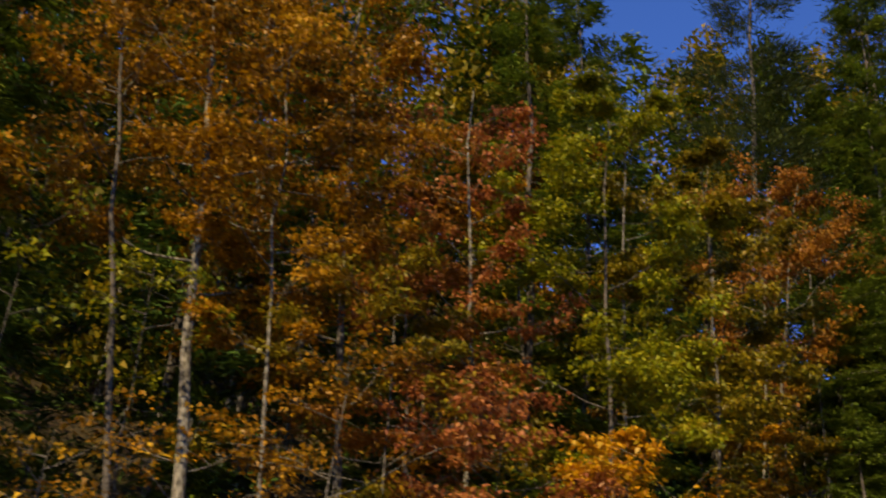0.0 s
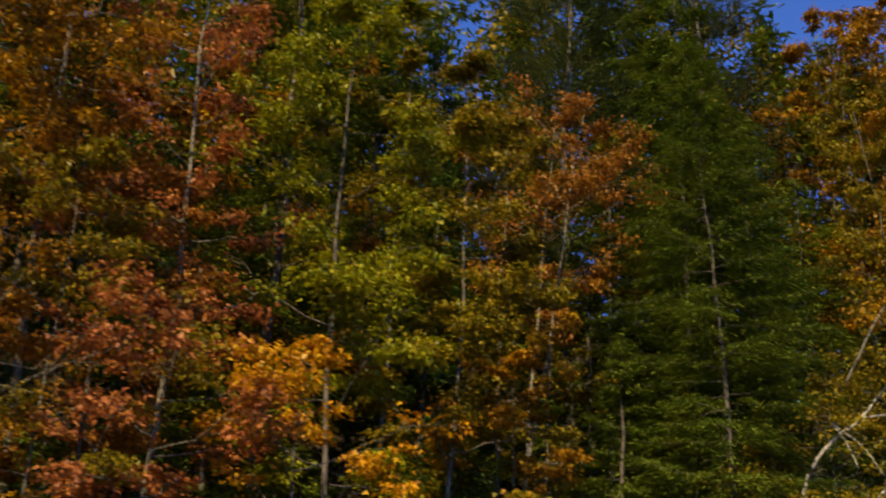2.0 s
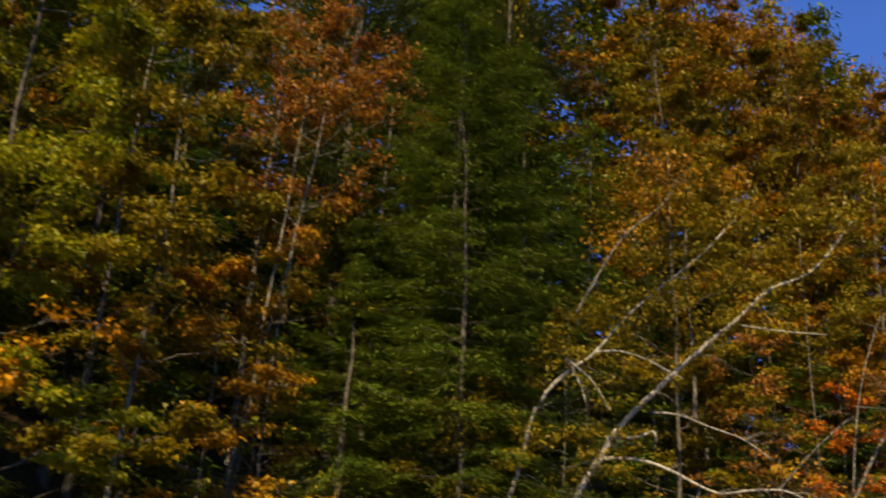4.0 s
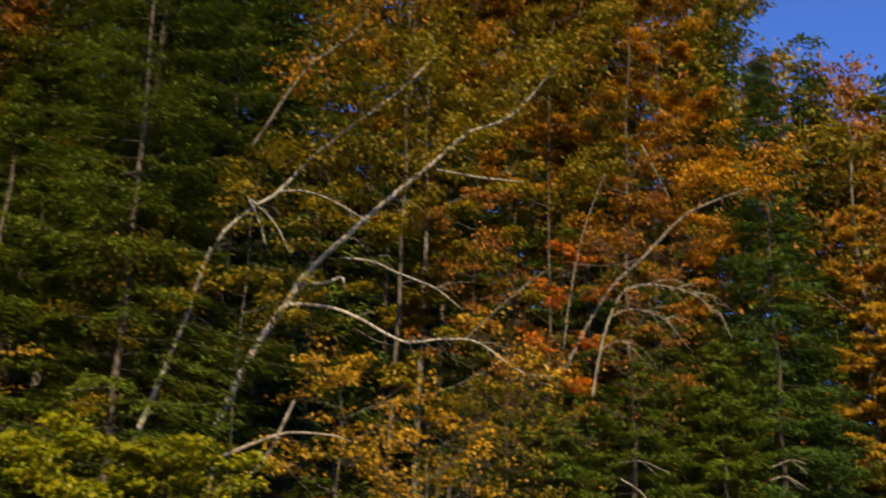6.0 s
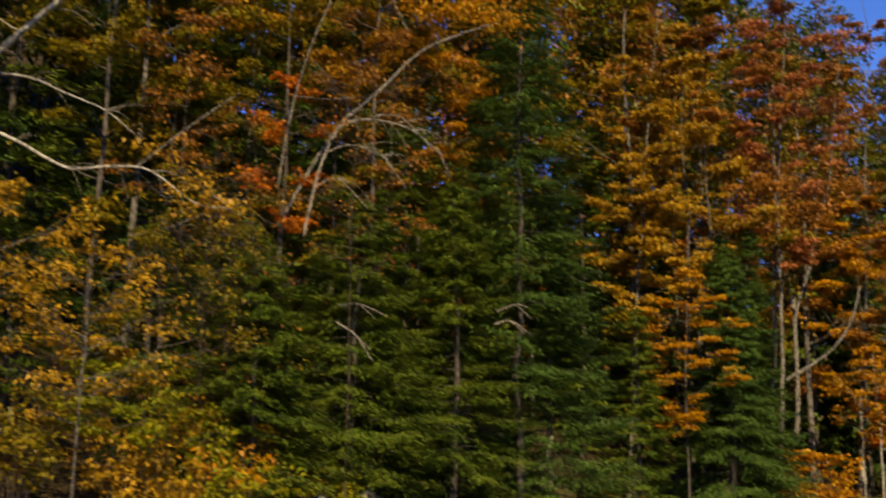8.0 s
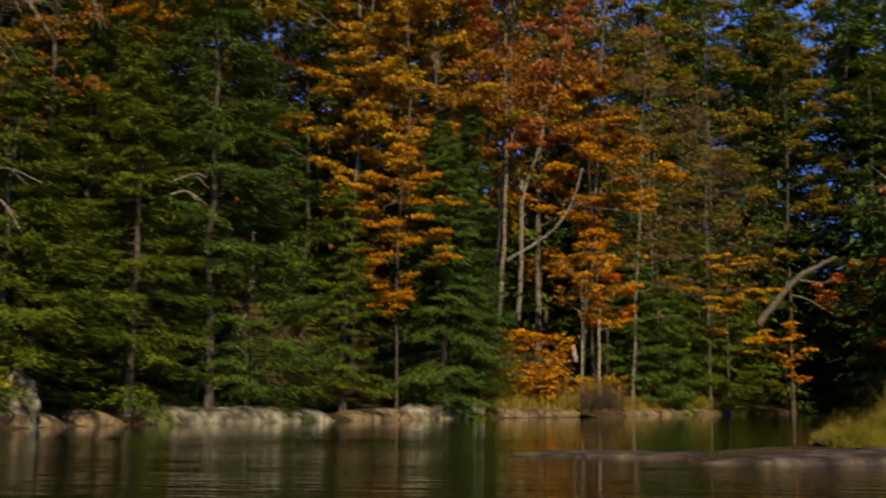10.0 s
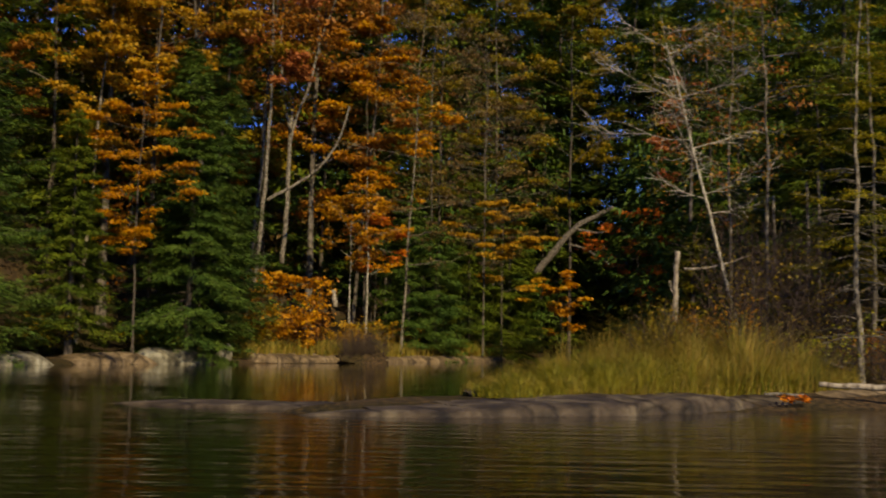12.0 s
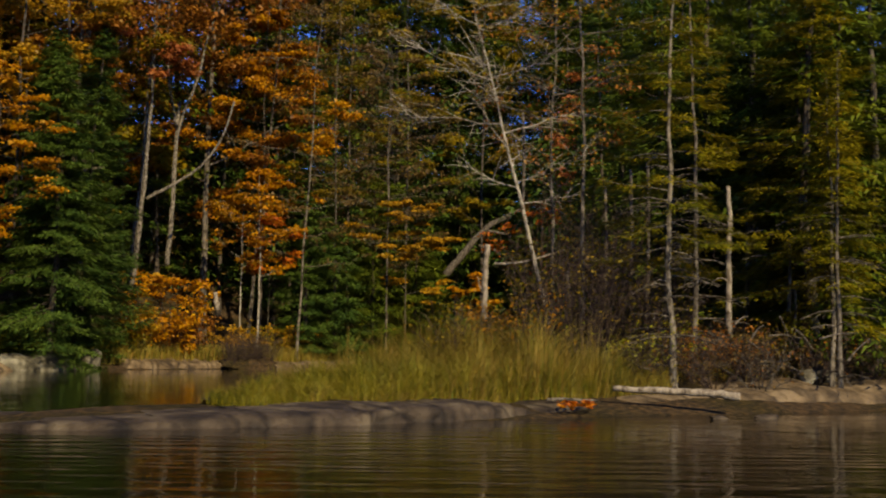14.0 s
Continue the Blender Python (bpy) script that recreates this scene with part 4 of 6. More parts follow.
thin_fir = filler(conifer, "fir_tree", "slim dark fir in the wood on the spit", 52, 22, 13, 2.0, 0.12, HEMLOCK, boughs=80, per=30, size=0.34, seed=915, power=0.6, dead=8)
rng = np.random.default_rng(5)
dark, low, mixed, deep, spit, thicket = [], [], [], [], [], []
for k in range(5, 22):
    bx, by = -36 + k * 2.9, 3.5 + k * 1.86
    dark.append((bx - 5 + rng.uniform(-1.5, 1.5), by + 9 + rng.uniform(-1.5, 1.5)))
    deep.append((bx - 9 + rng.uniform(-2, 2), by + 17 + rng.uniform(-2, 3)))
    spot = (bx - 2 + rng.uniform(-1, 1), by + 4.5 + rng.uniform(-1, 1.5))
    if not -6 < spot[0] < 1:
        low.append(spot)
for k in range(20):
    bx = 20 + k * 3.4
    mixed.append((bx - 2 + rng.uniform(-1.5, 1.5), 56 + k * 0.75 + rng.uniform(0, 5)))
    deep.append((bx - 5 + rng.uniform(-2, 2), 68 + k * 0.7 + rng.uniform(-2, 4)))
for k in range(13):
    bx = 46 + rng.uniform(0, 12)
    spit.append((bx, 10 + rng.random() * (0.74 * bx - 19.5)))
    bx = 42 + rng.uniform(0, 8)
    thicket.append((bx, 16 + rng.random() * (0.74 * bx - 26)))
wood(7, dark[:4], [back_spruce], "wood behind the bank")
wood(1, dark[4:], [back_hemlock, back_spruce, back_gold, back_birch], "wood behind the bank")
wood(2, mixed, [back_hemlock, back_spruce, back_maple, back_hemlock, back_gold], "wood behind the bank")
wood(4, deep[::3], [back_hemlock, back_spruce, back_hemlock, back_gold], "wood behind the bank")
wood(5, low, [low_fir], "young firs under the wood")
wood(3, spit, [thin_fir], "wood on the spit")
wood(6, thicket, [low_fir], "young firs on the spit")


def curtain(name, label, line, tops, count, size, mat, seed, fir=False):
    """The far wood: countless leaves in overlapping crowns of unequal height along a line over the hillside."""
    rng = np.random.default_rng(seed)
    line = np.array(line, float)
    run = np.r_[0, np.cumsum(np.hypot(*np.diff(line, axis=0).T))]
    crowns = int(run[-1] / 1.1)
    at = rng.uniform(0, run[-1], crowns)
    x, y = np.interp(at, run, line[:, 0]) + rng.normal(size=crowns) * 2.5, np.interp(at, run, line[:, 1]) + rng.normal(size=crowns) * 2.5
    top = np.interp(at, run, tops) * rng.uniform(0.86, 1.0, crowns)
    low = ground(x, y)
    tufts = crowns * 90
    k = rng.integers(0, crowns, tufts)
    h = rng.random(tufts) ** 0.7
    wide = (2.7 * np.sin(np.pi * np.clip(0.12 + 0.86 * h, 0, 1)) + 0.2) * np.sqrt(rng.random(tufts))
    a = rng.uniform(0, 2 * np.pi, tufts)
    mid = np.c_[x[k] + wide * np.cos(a), y[k] + wide * np.sin(a), low[k] + h * np.maximum(top[k] - low[k], 6)]
    c = mid[rng.integers(0, tufts, count)] + rng.normal(size=(count, 3)) * [0.5, 0.5, 0.28]
    g = Geo()
    L = size * rng.uniform(0.6, 1.3, count)
    if fir:
        away = unit(np.c_[np.cos(a), np.sin(a), np.full(tufts, -0.45)])
        pick = rng.integers(0, tufts, count)
        d = rng.normal(size=(count, 3)) * [0.42, 0.42, 0.10]
        c = mid[pick] + d
        c[:, 2] -= 0.3 * np.hypot(d[:, 0], d[:, 1])
        g.needles(c, away[pick] + rng.normal(size=(count, 3)) * 0.35, np.c_[rng.normal(size=(count, 2)) * 0.35, np.ones(count)], L * 1.1, L * 0.38)
    else:
        g.needles(c, rng.normal(size=(count, 3)), np.c_[rng.normal(size=(count, 2)) * 0.8, np.ones(count)], L, L * 0.7)
    tagged(part(name, g.mesh(name), mat), label, "woods", kind="stuff")


FAR_LINE = [(-40, 28), (-9, 46), (20, 58), (48, 67), (76, 72), (92, 67)]
FAR_TOPS = [42, 42, 45, 39, 39, 38]
curtain("far_woods", "distant olive and gold autumn woods on the hillside", FAR_LINE[:4], FAR_TOPS[:4], 140000, 0.34, OLIVE, 71)
curtain("far_firs", "distant dark firs among the autumn woods", FAR_LINE, FAR_TOPS, 200000, 0.48, HEMLOCK, 72, True)
curtain("far_maples", "distant rust-coloured maples among the woods", FAR_LINE[2:4], FAR_TOPS[2:4], 50000, 0.34, RUST, 73)
curtain("far_oaks", "distant dusky brown autumn trees among the firs", FAR_LINE[3:6], FAR_TOPS[3:6], 36000, 0.38, DUSK, 76)
curtain("spit_firs", "dark firs far back on the spit", [(92, 72), (106, 60), (104, 46), (98, 32), (90, 18), (84, 2)], [38, 38, 36, 34, 30, 30], 120000, 0.65, SPRUCE, 74, True)
curtain("inlet_firs", "dark close-grown firs behind the inlet and the spit", [(58, 64), (72, 69), (88, 69), (87, 55), (68, 41), (59, 30), (55, 20), (54, 12)], [20, 24, 34, 22, 12, 13, 15, 16], 120000, 0.42, SPRUCE, 75, True)

# ---- taller trees that close the wood to the sky ----


def backing(kind, tall, x, y, top, turn):
    """A copy of a tree whose tip stands at a given height."""
    return plot(kind, x, y, turn, (top - float(ground(x, y))) / tall)


for k, (x, y, top) in enumerate([(-1.5, 40.5, 25), (-3.4, 46, 27), (2.2, 46, 26), (-6.5, 40, 24), (17.5, 50.5, 24), (11, 47, 22), (25, 53, 24), (54, 66, 23), (60, 69, 23), (48, 64, 23), (38, 60, 23), (67, 70, 23), (-16, 33, 21), (-22, 30, 19)]):
    backing((back_hemlock, back_spruce)[k % 2], (21, 20)[k % 2], x, y, top, 70 * k)
for k, (x, y, top) in enumerate([(88, 58, 38), (92, 52, 38), (84, 62, 36), (96, 60, 42), (90, 46, 36), (86, 40, 33), (82, 34, 30), (79, 28, 28), (98, 50, 42), (80, 66, 35), (76, 24, 25), (91, 56, 40), (94, 65, 42)]):
    backing((back_spruce, back_hemlock)[k % 2], (20, 21)[k % 2], x, y, top, 50 * k)
for k, (x, y, top) in enumerate([(74, 43, 24), (78, 47, 28), (77, 39, 25), (82, 44, 28), (82, 52, 30), (84, 56, 31), (86, 61, 33), (80, 57, 27), (78, 66, 32), (74, 68, 31), (70, 70, 31), (82, 68, 34), (66, 72, 30)]):
    backing((back_spruce, back_hemlock)[k % 2], (20, 21)[k % 2], x, y, top, 80 * k)
# unseen row added right of the view: its shadow darkens the spit's wood
for k in range(11):
    backing(thin_fir, 13, 45.5 + 2.1 * k, 13.6 + 0.9 * math.sin(k * 2.3), 17.5 + 1.5 * math.sin(k * 1.7), 40 * k)
for k, (x, y, top) in enumerate([(69, 67, 30), (74.5, 71, 33), (63.5, 66, 29), (79, 71, 35)]):
    backing(tall_birch, 30, x, y, top, 75 * k)
backing(tall_beech, 31, 15.0, 52.5, 44, 50)
backing(tall_beech, 31, 12.2, 50.0, 42, 200)
plot(back_birch, 40.2, 58.5, 340, 1.60)
plot(back_birch, 46.8, 61.2, 100, 1.59)
plot(back_gold, 49.4, 71.2, 170, 1.48)
plot(back_hemlock, 57.3, 70.5, 350, 1.5)
plot(back_maple, 54.8, 62.2, 80, 1.66)
plot(back_birch, 46.4, 61.1, 260, 1.47)
plot(back_hemlock, 65.3, 72.3, 140, 1.5)
plot(back_hemlock, 76.8, 71.3, 0, 1.67)
plot(back_hemlock, 87.9, 73.9, 130, 1.52)
plot(back_hemlock, 76.1, 70.7, 130, 1.35)
plot(back_hemlock, 85.4, 69.9, 290, 1.34)
plot(back_hemlock, 93.9, 66.2, 110, 1.27)
plot(back_hemlock, 62.7, 40.0, 280, 0.55)
plot(back_spruce, 59.1, 36.9, 340, 0.79)
plot(back_hemlock, 55.0, 32.4, 20, 0.65)
plot(back_hemlock, 69.1, 81.0, 60, 0.94)
plot(back_maple, 72.6, 78.6, 160, 1.20)
plot(back_hemlock, 78.0, 78.3, 260, 1.20)
plot(back_hemlock, 88.3, 75.9, 100, 1.27)
plot(tall_beech, 9.1, 51.7, 100, 0.91)
plot(back_hemlock, -7.4, 45.7, 120, 0.70)
plot(back_spruce, -7.9, 43.7, 40, 1.09)
plot(tall_birch, 13.2, 52.9, 240, 1.07)
plot(tall_beech, 17.9, 55.8, 10, 1.14)
plot(tall_birch, 22.1, 56.4, 140, 1.22)
plot(tall_birch, 26.7, 56.5, 280, 1.20)
plot(tall_birch, 47.5, 68.1, 0, 1.04)
plot(tall_beech, 53.5, 71.1, 280, 0.85)
plot(back_hemlock, 86.7, 70.6, 0, 1.41)
plot(back_hemlock, 91.2, 68.4, 100, 1.36)

# ---- single limbs, trunks and logs ----
def bough(name, line, r0, r1, mat, parent, label="", sides=8):
    """A tapered, slightly crooked length of wood through a few control places."""
    p = np.asarray(line, float)
    rng = np.random.default_rng(len(bpy.data.objects))
    k = np.arange(len(p))
    fine = np.linspace(0, len(p) - 1, 6 * (len(p) - 1) + 1)
    tan = np.gradient(p, axis=0)
    i = np.minimum(fine.astype(int), len(p) - 2)
    u = (fine - i)[:, None]
    q = (2 * u ** 3 - 3 * u ** 2 + 1) * p[i] + (u ** 3 - 2 * u ** 2 + u) * tan[i] + (3 * u ** 2 - 2 * u ** 3) * p[i + 1] + (u ** 3 - u ** 2) * tan[i + 1]
    r = r0 + (r1 - r0) * fine / fine[-1]
    q = q + rng.normal(size=q.shape) * r[:, None] * 0.12
    r = r * (1 + rng.normal(size=len(r)) * 0.05)
    g = Geo()
    g.tube(np.vstack([q[:1], q, q[-1:]]), np.r_[0.001, r, 0.001], sides)
    return part(name, g.mesh(name), mat, parent, label)


def foliage(tree, centres, radius, count, size, leaf):
    g = Geo()
    leaf_spray(g, np.random.default_rng(count), np.asarray(centres, float), radius, count, size, 0.5)
    part("crown", g.mesh("crown"), leaf, tree)


# ---- the leaning birch and its neighbours ----
leaning = tagged(new("birch_tree"), "old leaning birch with pale crooked limbs over the bank", "tree")
bough("trunk", [(4.04, 34.47, 5.34), (4.88, 34.15, 7.98), (5.96, 33.80, 9.98), (6.38, 33.46, 10.71), (7.78, 32.60, 12.18), (9.21, 31.45, 13.45), (10.05, 30.97, 14.26), (11.12, 30.50, 14.74), (12.16, 29.98, 16.11)], 0.12, 0.02, BARK_PALE, leaning)
bough("limb", [(5.97, 33.79, 9.86), (6.92, 33.71, 9.88), (7.81, 33.51, 9.61), (9.00, 33.22, 9.00), (9.97, 32.83, 9.05), (10.86, 32.42, 8.95), (11.87, 31.85, 8.13), (12.64, 31.41, 7.96)], 0.06, 0.01, BARK_PALE, leaning, "pale sagging side limb")
bough("limb", [(6.27, 33.57, 10.42), (6.83, 33.32, 10.41), (7.23, 33.07, 10.54), (7.33, 33.06, 10.23)], 0.06, 0.02, BARK_PALE, leaning)
bough("limb", [(7.21, 33.28, 11.15), (7.95, 33.18, 11.13), (8.86, 33.04, 10.80), (9.76, 32.88, 10.46), (10.51, 32.71, 9.88)], 0.035, 0.012, BARK_PALE, leaning)
bough("limb", [(10.53, 32.61, 9.00), (11.51, 32.98, 10.06), (12.65, 33.18, 11.14), (13.09, 33.05, 11.48)], 0.026, 0.01, BARK_BIRCH, leaning)
bough("limb", [(9.29, 31.44, 13.30), (10.45, 31.19, 13.13), (11.59, 30.89, 13.02)], 0.03, 0.01, BARK_PALE, leaning)
leaning2 = tagged(new("birch_tree"), "slim leaning birch with a pale hanging side limb", "tree")
bough("trunk", [(2.19, 32.43, 5.05), (2.82, 32.36, 7.10), (3.28, 32.17, 8.77), (3.74, 31.97, 10.58), (4.57, 31.76, 11.66), (5.20, 31.54, 12.11), (5.94, 31.29, 13.04), (6.83, 31.01, 13.91), (7.99, 30.55, 14.92), (8.88, 30.19, 15.95)], 0.07, 0.022, BARK_PALE, leaning2)
bough("limb", [(5.20, 31.54, 12.16), (5.88, 31.39, 12.20), (6.59, 31.33, 12.01), (7.60, 31.21, 11.49)], 0.035, 0.012, BARK_PALE, leaning2)
bough("limb", [(4.47, 31.66, 11.98), (4.85, 31.65, 11.28), (5.04, 31.64, 10.71)], 0.03, 0.012, BARK_PALE, leaning2)
bough("limb", [(4.54, 31.66, 11.92), (5.21, 31.54, 11.29), (5.65, 31.51, 10.52)], 0.025, 0.01, BARK_PALE, leaning2)
leaning3 = tagged(new("birch_tree"), "slim leaning birch stem high in the crowns", "tree")
bough("trunk", [(4.36, 29.81, 12.54), (5.42, 29.34, 14.52), (6.49, 28.93, 15.52), (6.88, 28.74, 16.38)], 0.035, 0.015, BARK_BIRCH, leaning3)
dead = tagged(new("dead_tree"), "broken grey dead tree with crooked stubs", "dead tree")
bough("trunk", [(4.09, 30.47, 2.49), (4.06, 30.67, 3.82), (4.13, 30.77, 4.30), (4.77, 30.75, 4.62), (5.39, 30.83, 5.24), (5.98, 30.99, 6.69)], 0.085, 0.03, DEAD_WOOD, dead)
bough("limb", [(4.16, 30.77, 4.30), (4.24, 30.77, 4.96), (4.22, 30.77, 5.53)], 0.045, 0.03, DEAD_WOOD, dead)
bough("limb", [(4.28, 30.77, 5.15), (4.99, 30.75, 5.52), (5.83, 30.70, 5.86), (6.84, 30.50, 5.85), (7.35, 30.44, 5.72)], 0.05, 0.015, DEAD_WOOD, dead)
arch = tagged(new("dead_tree"), "grey arching dead sapling with thin drooping twigs", "dead tree")
bough("trunk", [(16.44, 38.57, 9.15), (16.65, 38.38, 10.62), (16.90, 38.18, 11.73), (17.34, 37.91, 12.67), (18.19, 37.56, 12.89), (19.34, 37.05, 12.55), (20.22, 36.63, 11.68)], 0.042, 0.009, DEAD_WOOD, arch)
bough("limb", [(16.95, 38.16, 11.83), (17.59, 37.81, 12.05), (18.51, 37.42, 11.70), (19.23, 37.10, 10.67)], 0.024, 0.007, DEAD_WOOD, arch)
bough("limb", [(16.65, 38.38, 10.72), (17.29, 38.03, 10.98), (18.17, 37.57, 10.02)], 0.018, 0.007, DEAD_WOOD, arch)
bough("limb", [(17.51, 37.84, 12.76), (18.86, 37.27, 13.04), (19.67, 36.90, 12.26)], 0.015, 0.007, DEAD_WOOD, arch)
bough("twig", [(17.51, 37.84, 12.76), (17.73, 37.68, 12.90), (17.87, 37.32, 12.79)], 0.012, 0.004, DEAD_WOOD, arch)
bough("twig", [(17.51, 37.84, 12.76), (17.76, 38.01, 12.87), (17.94, 37.99, 12.56)], 0.012, 0.004, DEAD_WOOD, arch)
bough("twig", [(17.51, 37.84, 12.76), (18.03, 37.65, 12.87), (18.45, 37.21, 12.65)], 0.012, 0.004, DEAD_WOOD, arch)
bough("twig", [(18.19, 37.56, 12.89), (18.33, 37.31, 12.99), (18.78, 37.77, 13.16)], 0.012, 0.004, DEAD_WOOD, arch)
bough("twig", [(18.19, 37.56, 12.89), (18.80, 37.49, 12.80), (19.12, 36.81, 11.92)], 0.012, 0.004, DEAD_WOOD, arch)
bough("twig", [(18.19, 37.56, 12.89), (18.52, 37.57, 12.87), (18.88, 37.65, 12.38)], 0.012, 0.004, DEAD_WOOD, arch)
bough("twig", [(18.85, 37.27, 12.75), (19.44, 37.07, 12.93), (20.04, 36.91, 12.95)], 0.012, 0.004, DEAD_WOOD, arch)
bough("twig", [(18.85, 37.27, 12.75), (19.22, 37.09, 12.86), (19.42, 36.56, 12.64)], 0.012, 0.004, DEAD_WOOD, arch)
bough("twig", [(18.85, 37.27, 12.75), (19.45, 37.03, 12.58), (19.91, 36.56, 11.72)], 0.012, 0.004, DEAD_WOOD, arch)
bough("twig", [(19.34, 37.05, 12.55), (20.01, 36.99, 12.56), (20.61, 36.82, 12.10)], 0.012, 0.004, DEAD_WOOD, arch)
bough("twig", [(19.34, 37.05, 12.55), (19.74, 36.93, 12.58), (20.05, 36.64, 12.21)], 0.012, 0.004, DEAD_WOOD, arch)
bough("twig", [(19.34, 37.05, 12.55), (19.63, 37.12, 12.68), (19.55, 36.45, 12.25)], 0.012, 0.004, DEAD_WOOD, arch)
bough("twig", [(18.51, 37.42, 11.70), (18.60, 37.24, 11.60), (18.81, 37.33, 11.11)], 0.012, 0.004, DEAD_WOOD, arch)
bough("twig", [(18.51, 37.42, 11.70), (18.99, 37.54, 11.84), (19.09, 36.83, 11.41)], 0.012, 0.004, DEAD_WOOD, arch)
bough("twig", [(18.51, 37.42, 11.70), (18.87, 37.35, 11.84), (19.07, 36.93, 11.63)], 0.012, 0.004, DEAD_WOOD, arch)
bough("twig", [(17.84, 37.70, 11.99), (18.11, 37.48, 11.84), (18.47, 37.50, 11.23)], 0.012, 0.004, DEAD_WOOD, arch)
bough("twig", [(17.84, 37.70, 11.99), (18.32, 37.22, 12.07), (18.89, 36.96, 12.04)], 0.012, 0.004, DEAD_WOOD, arch)
bough("twig", [(17.84, 37.70, 11.99), (18.29, 37.35, 11.88), (18.78, 37.12, 11.35)], 0.012, 0.004, DEAD_WOOD, arch)
bough("twig", [(17.29, 38.03, 10.98), (17.40, 37.69, 10.91), (17.79, 38.04, 10.67)], 0.012, 0.004, DEAD_WOOD, arch)
bough("twig", [(17.29, 38.03, 10.98), (17.92, 37.93, 10.81), (18.61, 37.99, 10.04)], 0.012, 0.004, DEAD_WOOD, arch)
bough("twig", [(17.29, 38.03, 10.98), (17.53, 38.24, 11.13), (17.66, 38.18, 10.93)], 0.012, 0.004, DEAD_WOOD, arch)
bough("twig", [(19.82, 36.82, 12.06), (20.17, 36.74, 11.88), (20.58, 36.81, 11.09)], 0.012, 0.004, DEAD_WOOD, arch)
bough("twig", [(19.82, 36.82, 12.06), (20.07, 36.66, 12.17), (20.18, 36.24, 11.95)], 0.012, 0.004, DEAD_WOOD, arch)
bough("twig", [(19.82, 36.82, 12.06), (20.08, 36.59, 11.82), (20.19, 36.10, 10.85)], 0.012, 0.004, DEAD_WOOD, arch)
bough("twig", [(7.81, 33.51, 9.61), (7.95, 33.66, 9.77), (8.04, 33.33, 9.62)], 0.012, 0.004, BARK_BIRCH, leaning)
bough("twig", [(7.81, 33.51, 9.61), (8.08, 33.76, 9.84), (8.26, 33.37, 9.74)], 0.012, 0.004, BARK_BIRCH, leaning)
bough("twig", [(7.81, 33.51, 9.61), (7.96, 33.22, 9.69), (8.15, 33.12, 9.71)], 0.012, 0.004, BARK_BIRCH, leaning)
bough("twig", [(9.00, 33.22, 9.00), (9.35, 32.88, 9.06), (9.80, 33.06, 9.10)], 0.012, 0.004, BARK_BIRCH, leaning)
bough("twig", [(9.00, 33.22, 9.00), (9.19, 32.96, 8.77), (9.49, 33.16, 8.12)], 0.012, 0.004, BARK_BIRCH, leaning)
bough("twig", [(9.00, 33.22, 9.00), (9.50, 33.43, 9.12), (9.90, 33.03, 8.80)], 0.012, 0.004, BARK_BIRCH, leaning)
bough("twig", [(9.97, 32.83, 9.05), (10.12, 32.51, 9.00), (10.39, 32.66, 8.81)], 0.012, 0.004, BARK_BIRCH, leaning)
bough("twig", [(9.97, 32.83, 9.05), (10.24, 32.98, 8.97), (10.44, 32.73, 8.28)], 0.012, 0.004, BARK_BIRCH, leaning)
bough("twig", [(9.97, 32.83, 9.05), (10.06, 32.65, 9.09), (10.16, 32.49, 8.92)], 0.012, 0.004, BARK_BIRCH, leaning)
bough("twig", [(10.86, 32.42, 8.95), (11.02, 32.16, 8.76), (11.19, 31.88, 8.10)], 0.012, 0.004, BARK_BIRCH, leaning)
bough("twig", [(10.86, 32.42, 8.95), (11.44, 32.58, 9.01), (11.85, 32.06, 8.55)], 0.012, 0.004, BARK_BIRCH, leaning)
bough("twig", [(10.86, 32.42, 8.95), (11.40, 32.47, 8.95), (11.92, 32.40, 8.53)], 0.012, 0.004, BARK_BIRCH, leaning)
bough("twig", [(7.95, 33.18, 11.13), (8.24, 32.97, 11.23), (8.66, 33.45, 11.44)], 0.012, 0.004, BARK_BIRCH, leaning)
bough("twig", [(7.95, 33.18, 11.13), (8.45, 33.01, 10.97), (9.04, 33.17, 10.40)], 0.012, 0.004, BARK_BIRCH, leaning)
bough("twig", [(7.95, 33.18, 11.13), (8.45, 33.30, 11.17), (8.91, 33.06, 10.68)], 0.012, 0.004, BARK_BIRCH, leaning)
bough("twig", [(9.76, 32.88, 10.46), (10.13, 32.66, 10.36), (10.67, 33.11, 10.06)], 0.012, 0.004, BARK_BIRCH, leaning)
bough("twig", [(9.76, 32.88, 10.46), (10.34, 33.04, 10.72), (10.92, 33.09, 10.82)], 0.012, 0.004, BARK_BIRCH, leaning)
bough("twig", [(9.76, 32.88, 10.46), (10.20, 33.03, 10.71), (10.47, 32.34, 10.57)], 0.012, 0.004, BARK_BIRCH, leaning)
bough("twig", [(8.31, 32.32, 12.63), (8.80, 31.97, 12.49), (9.34, 31.80, 12.02)], 0.012, 0.004, BARK_BIRCH, leaning)
bough("twig", [(8.31, 32.32, 12.63), (8.72, 32.40, 12.68), (9.18, 32.61, 12.41)], 0.012, 0.004, BARK_BIRCH, leaning)
bough("twig", [(8.31, 32.32, 12.63), (8.54, 32.54, 12.91), (8.62, 31.78, 12.70)], 0.012, 0.004, BARK_BIRCH, leaning)
bough("twig", [(9.54, 31.29, 13.67), (10.06, 31.36, 13.91), (10.57, 31.34, 13.96)], 0.012, 0.004, BARK_BIRCH, leaning)
bough("twig", [(9.54, 31.29, 13.67), (10.08, 31.40, 13.77), (10.46, 30.77, 13.18)], 0.012, 0.004, BARK_BIRCH, leaning)
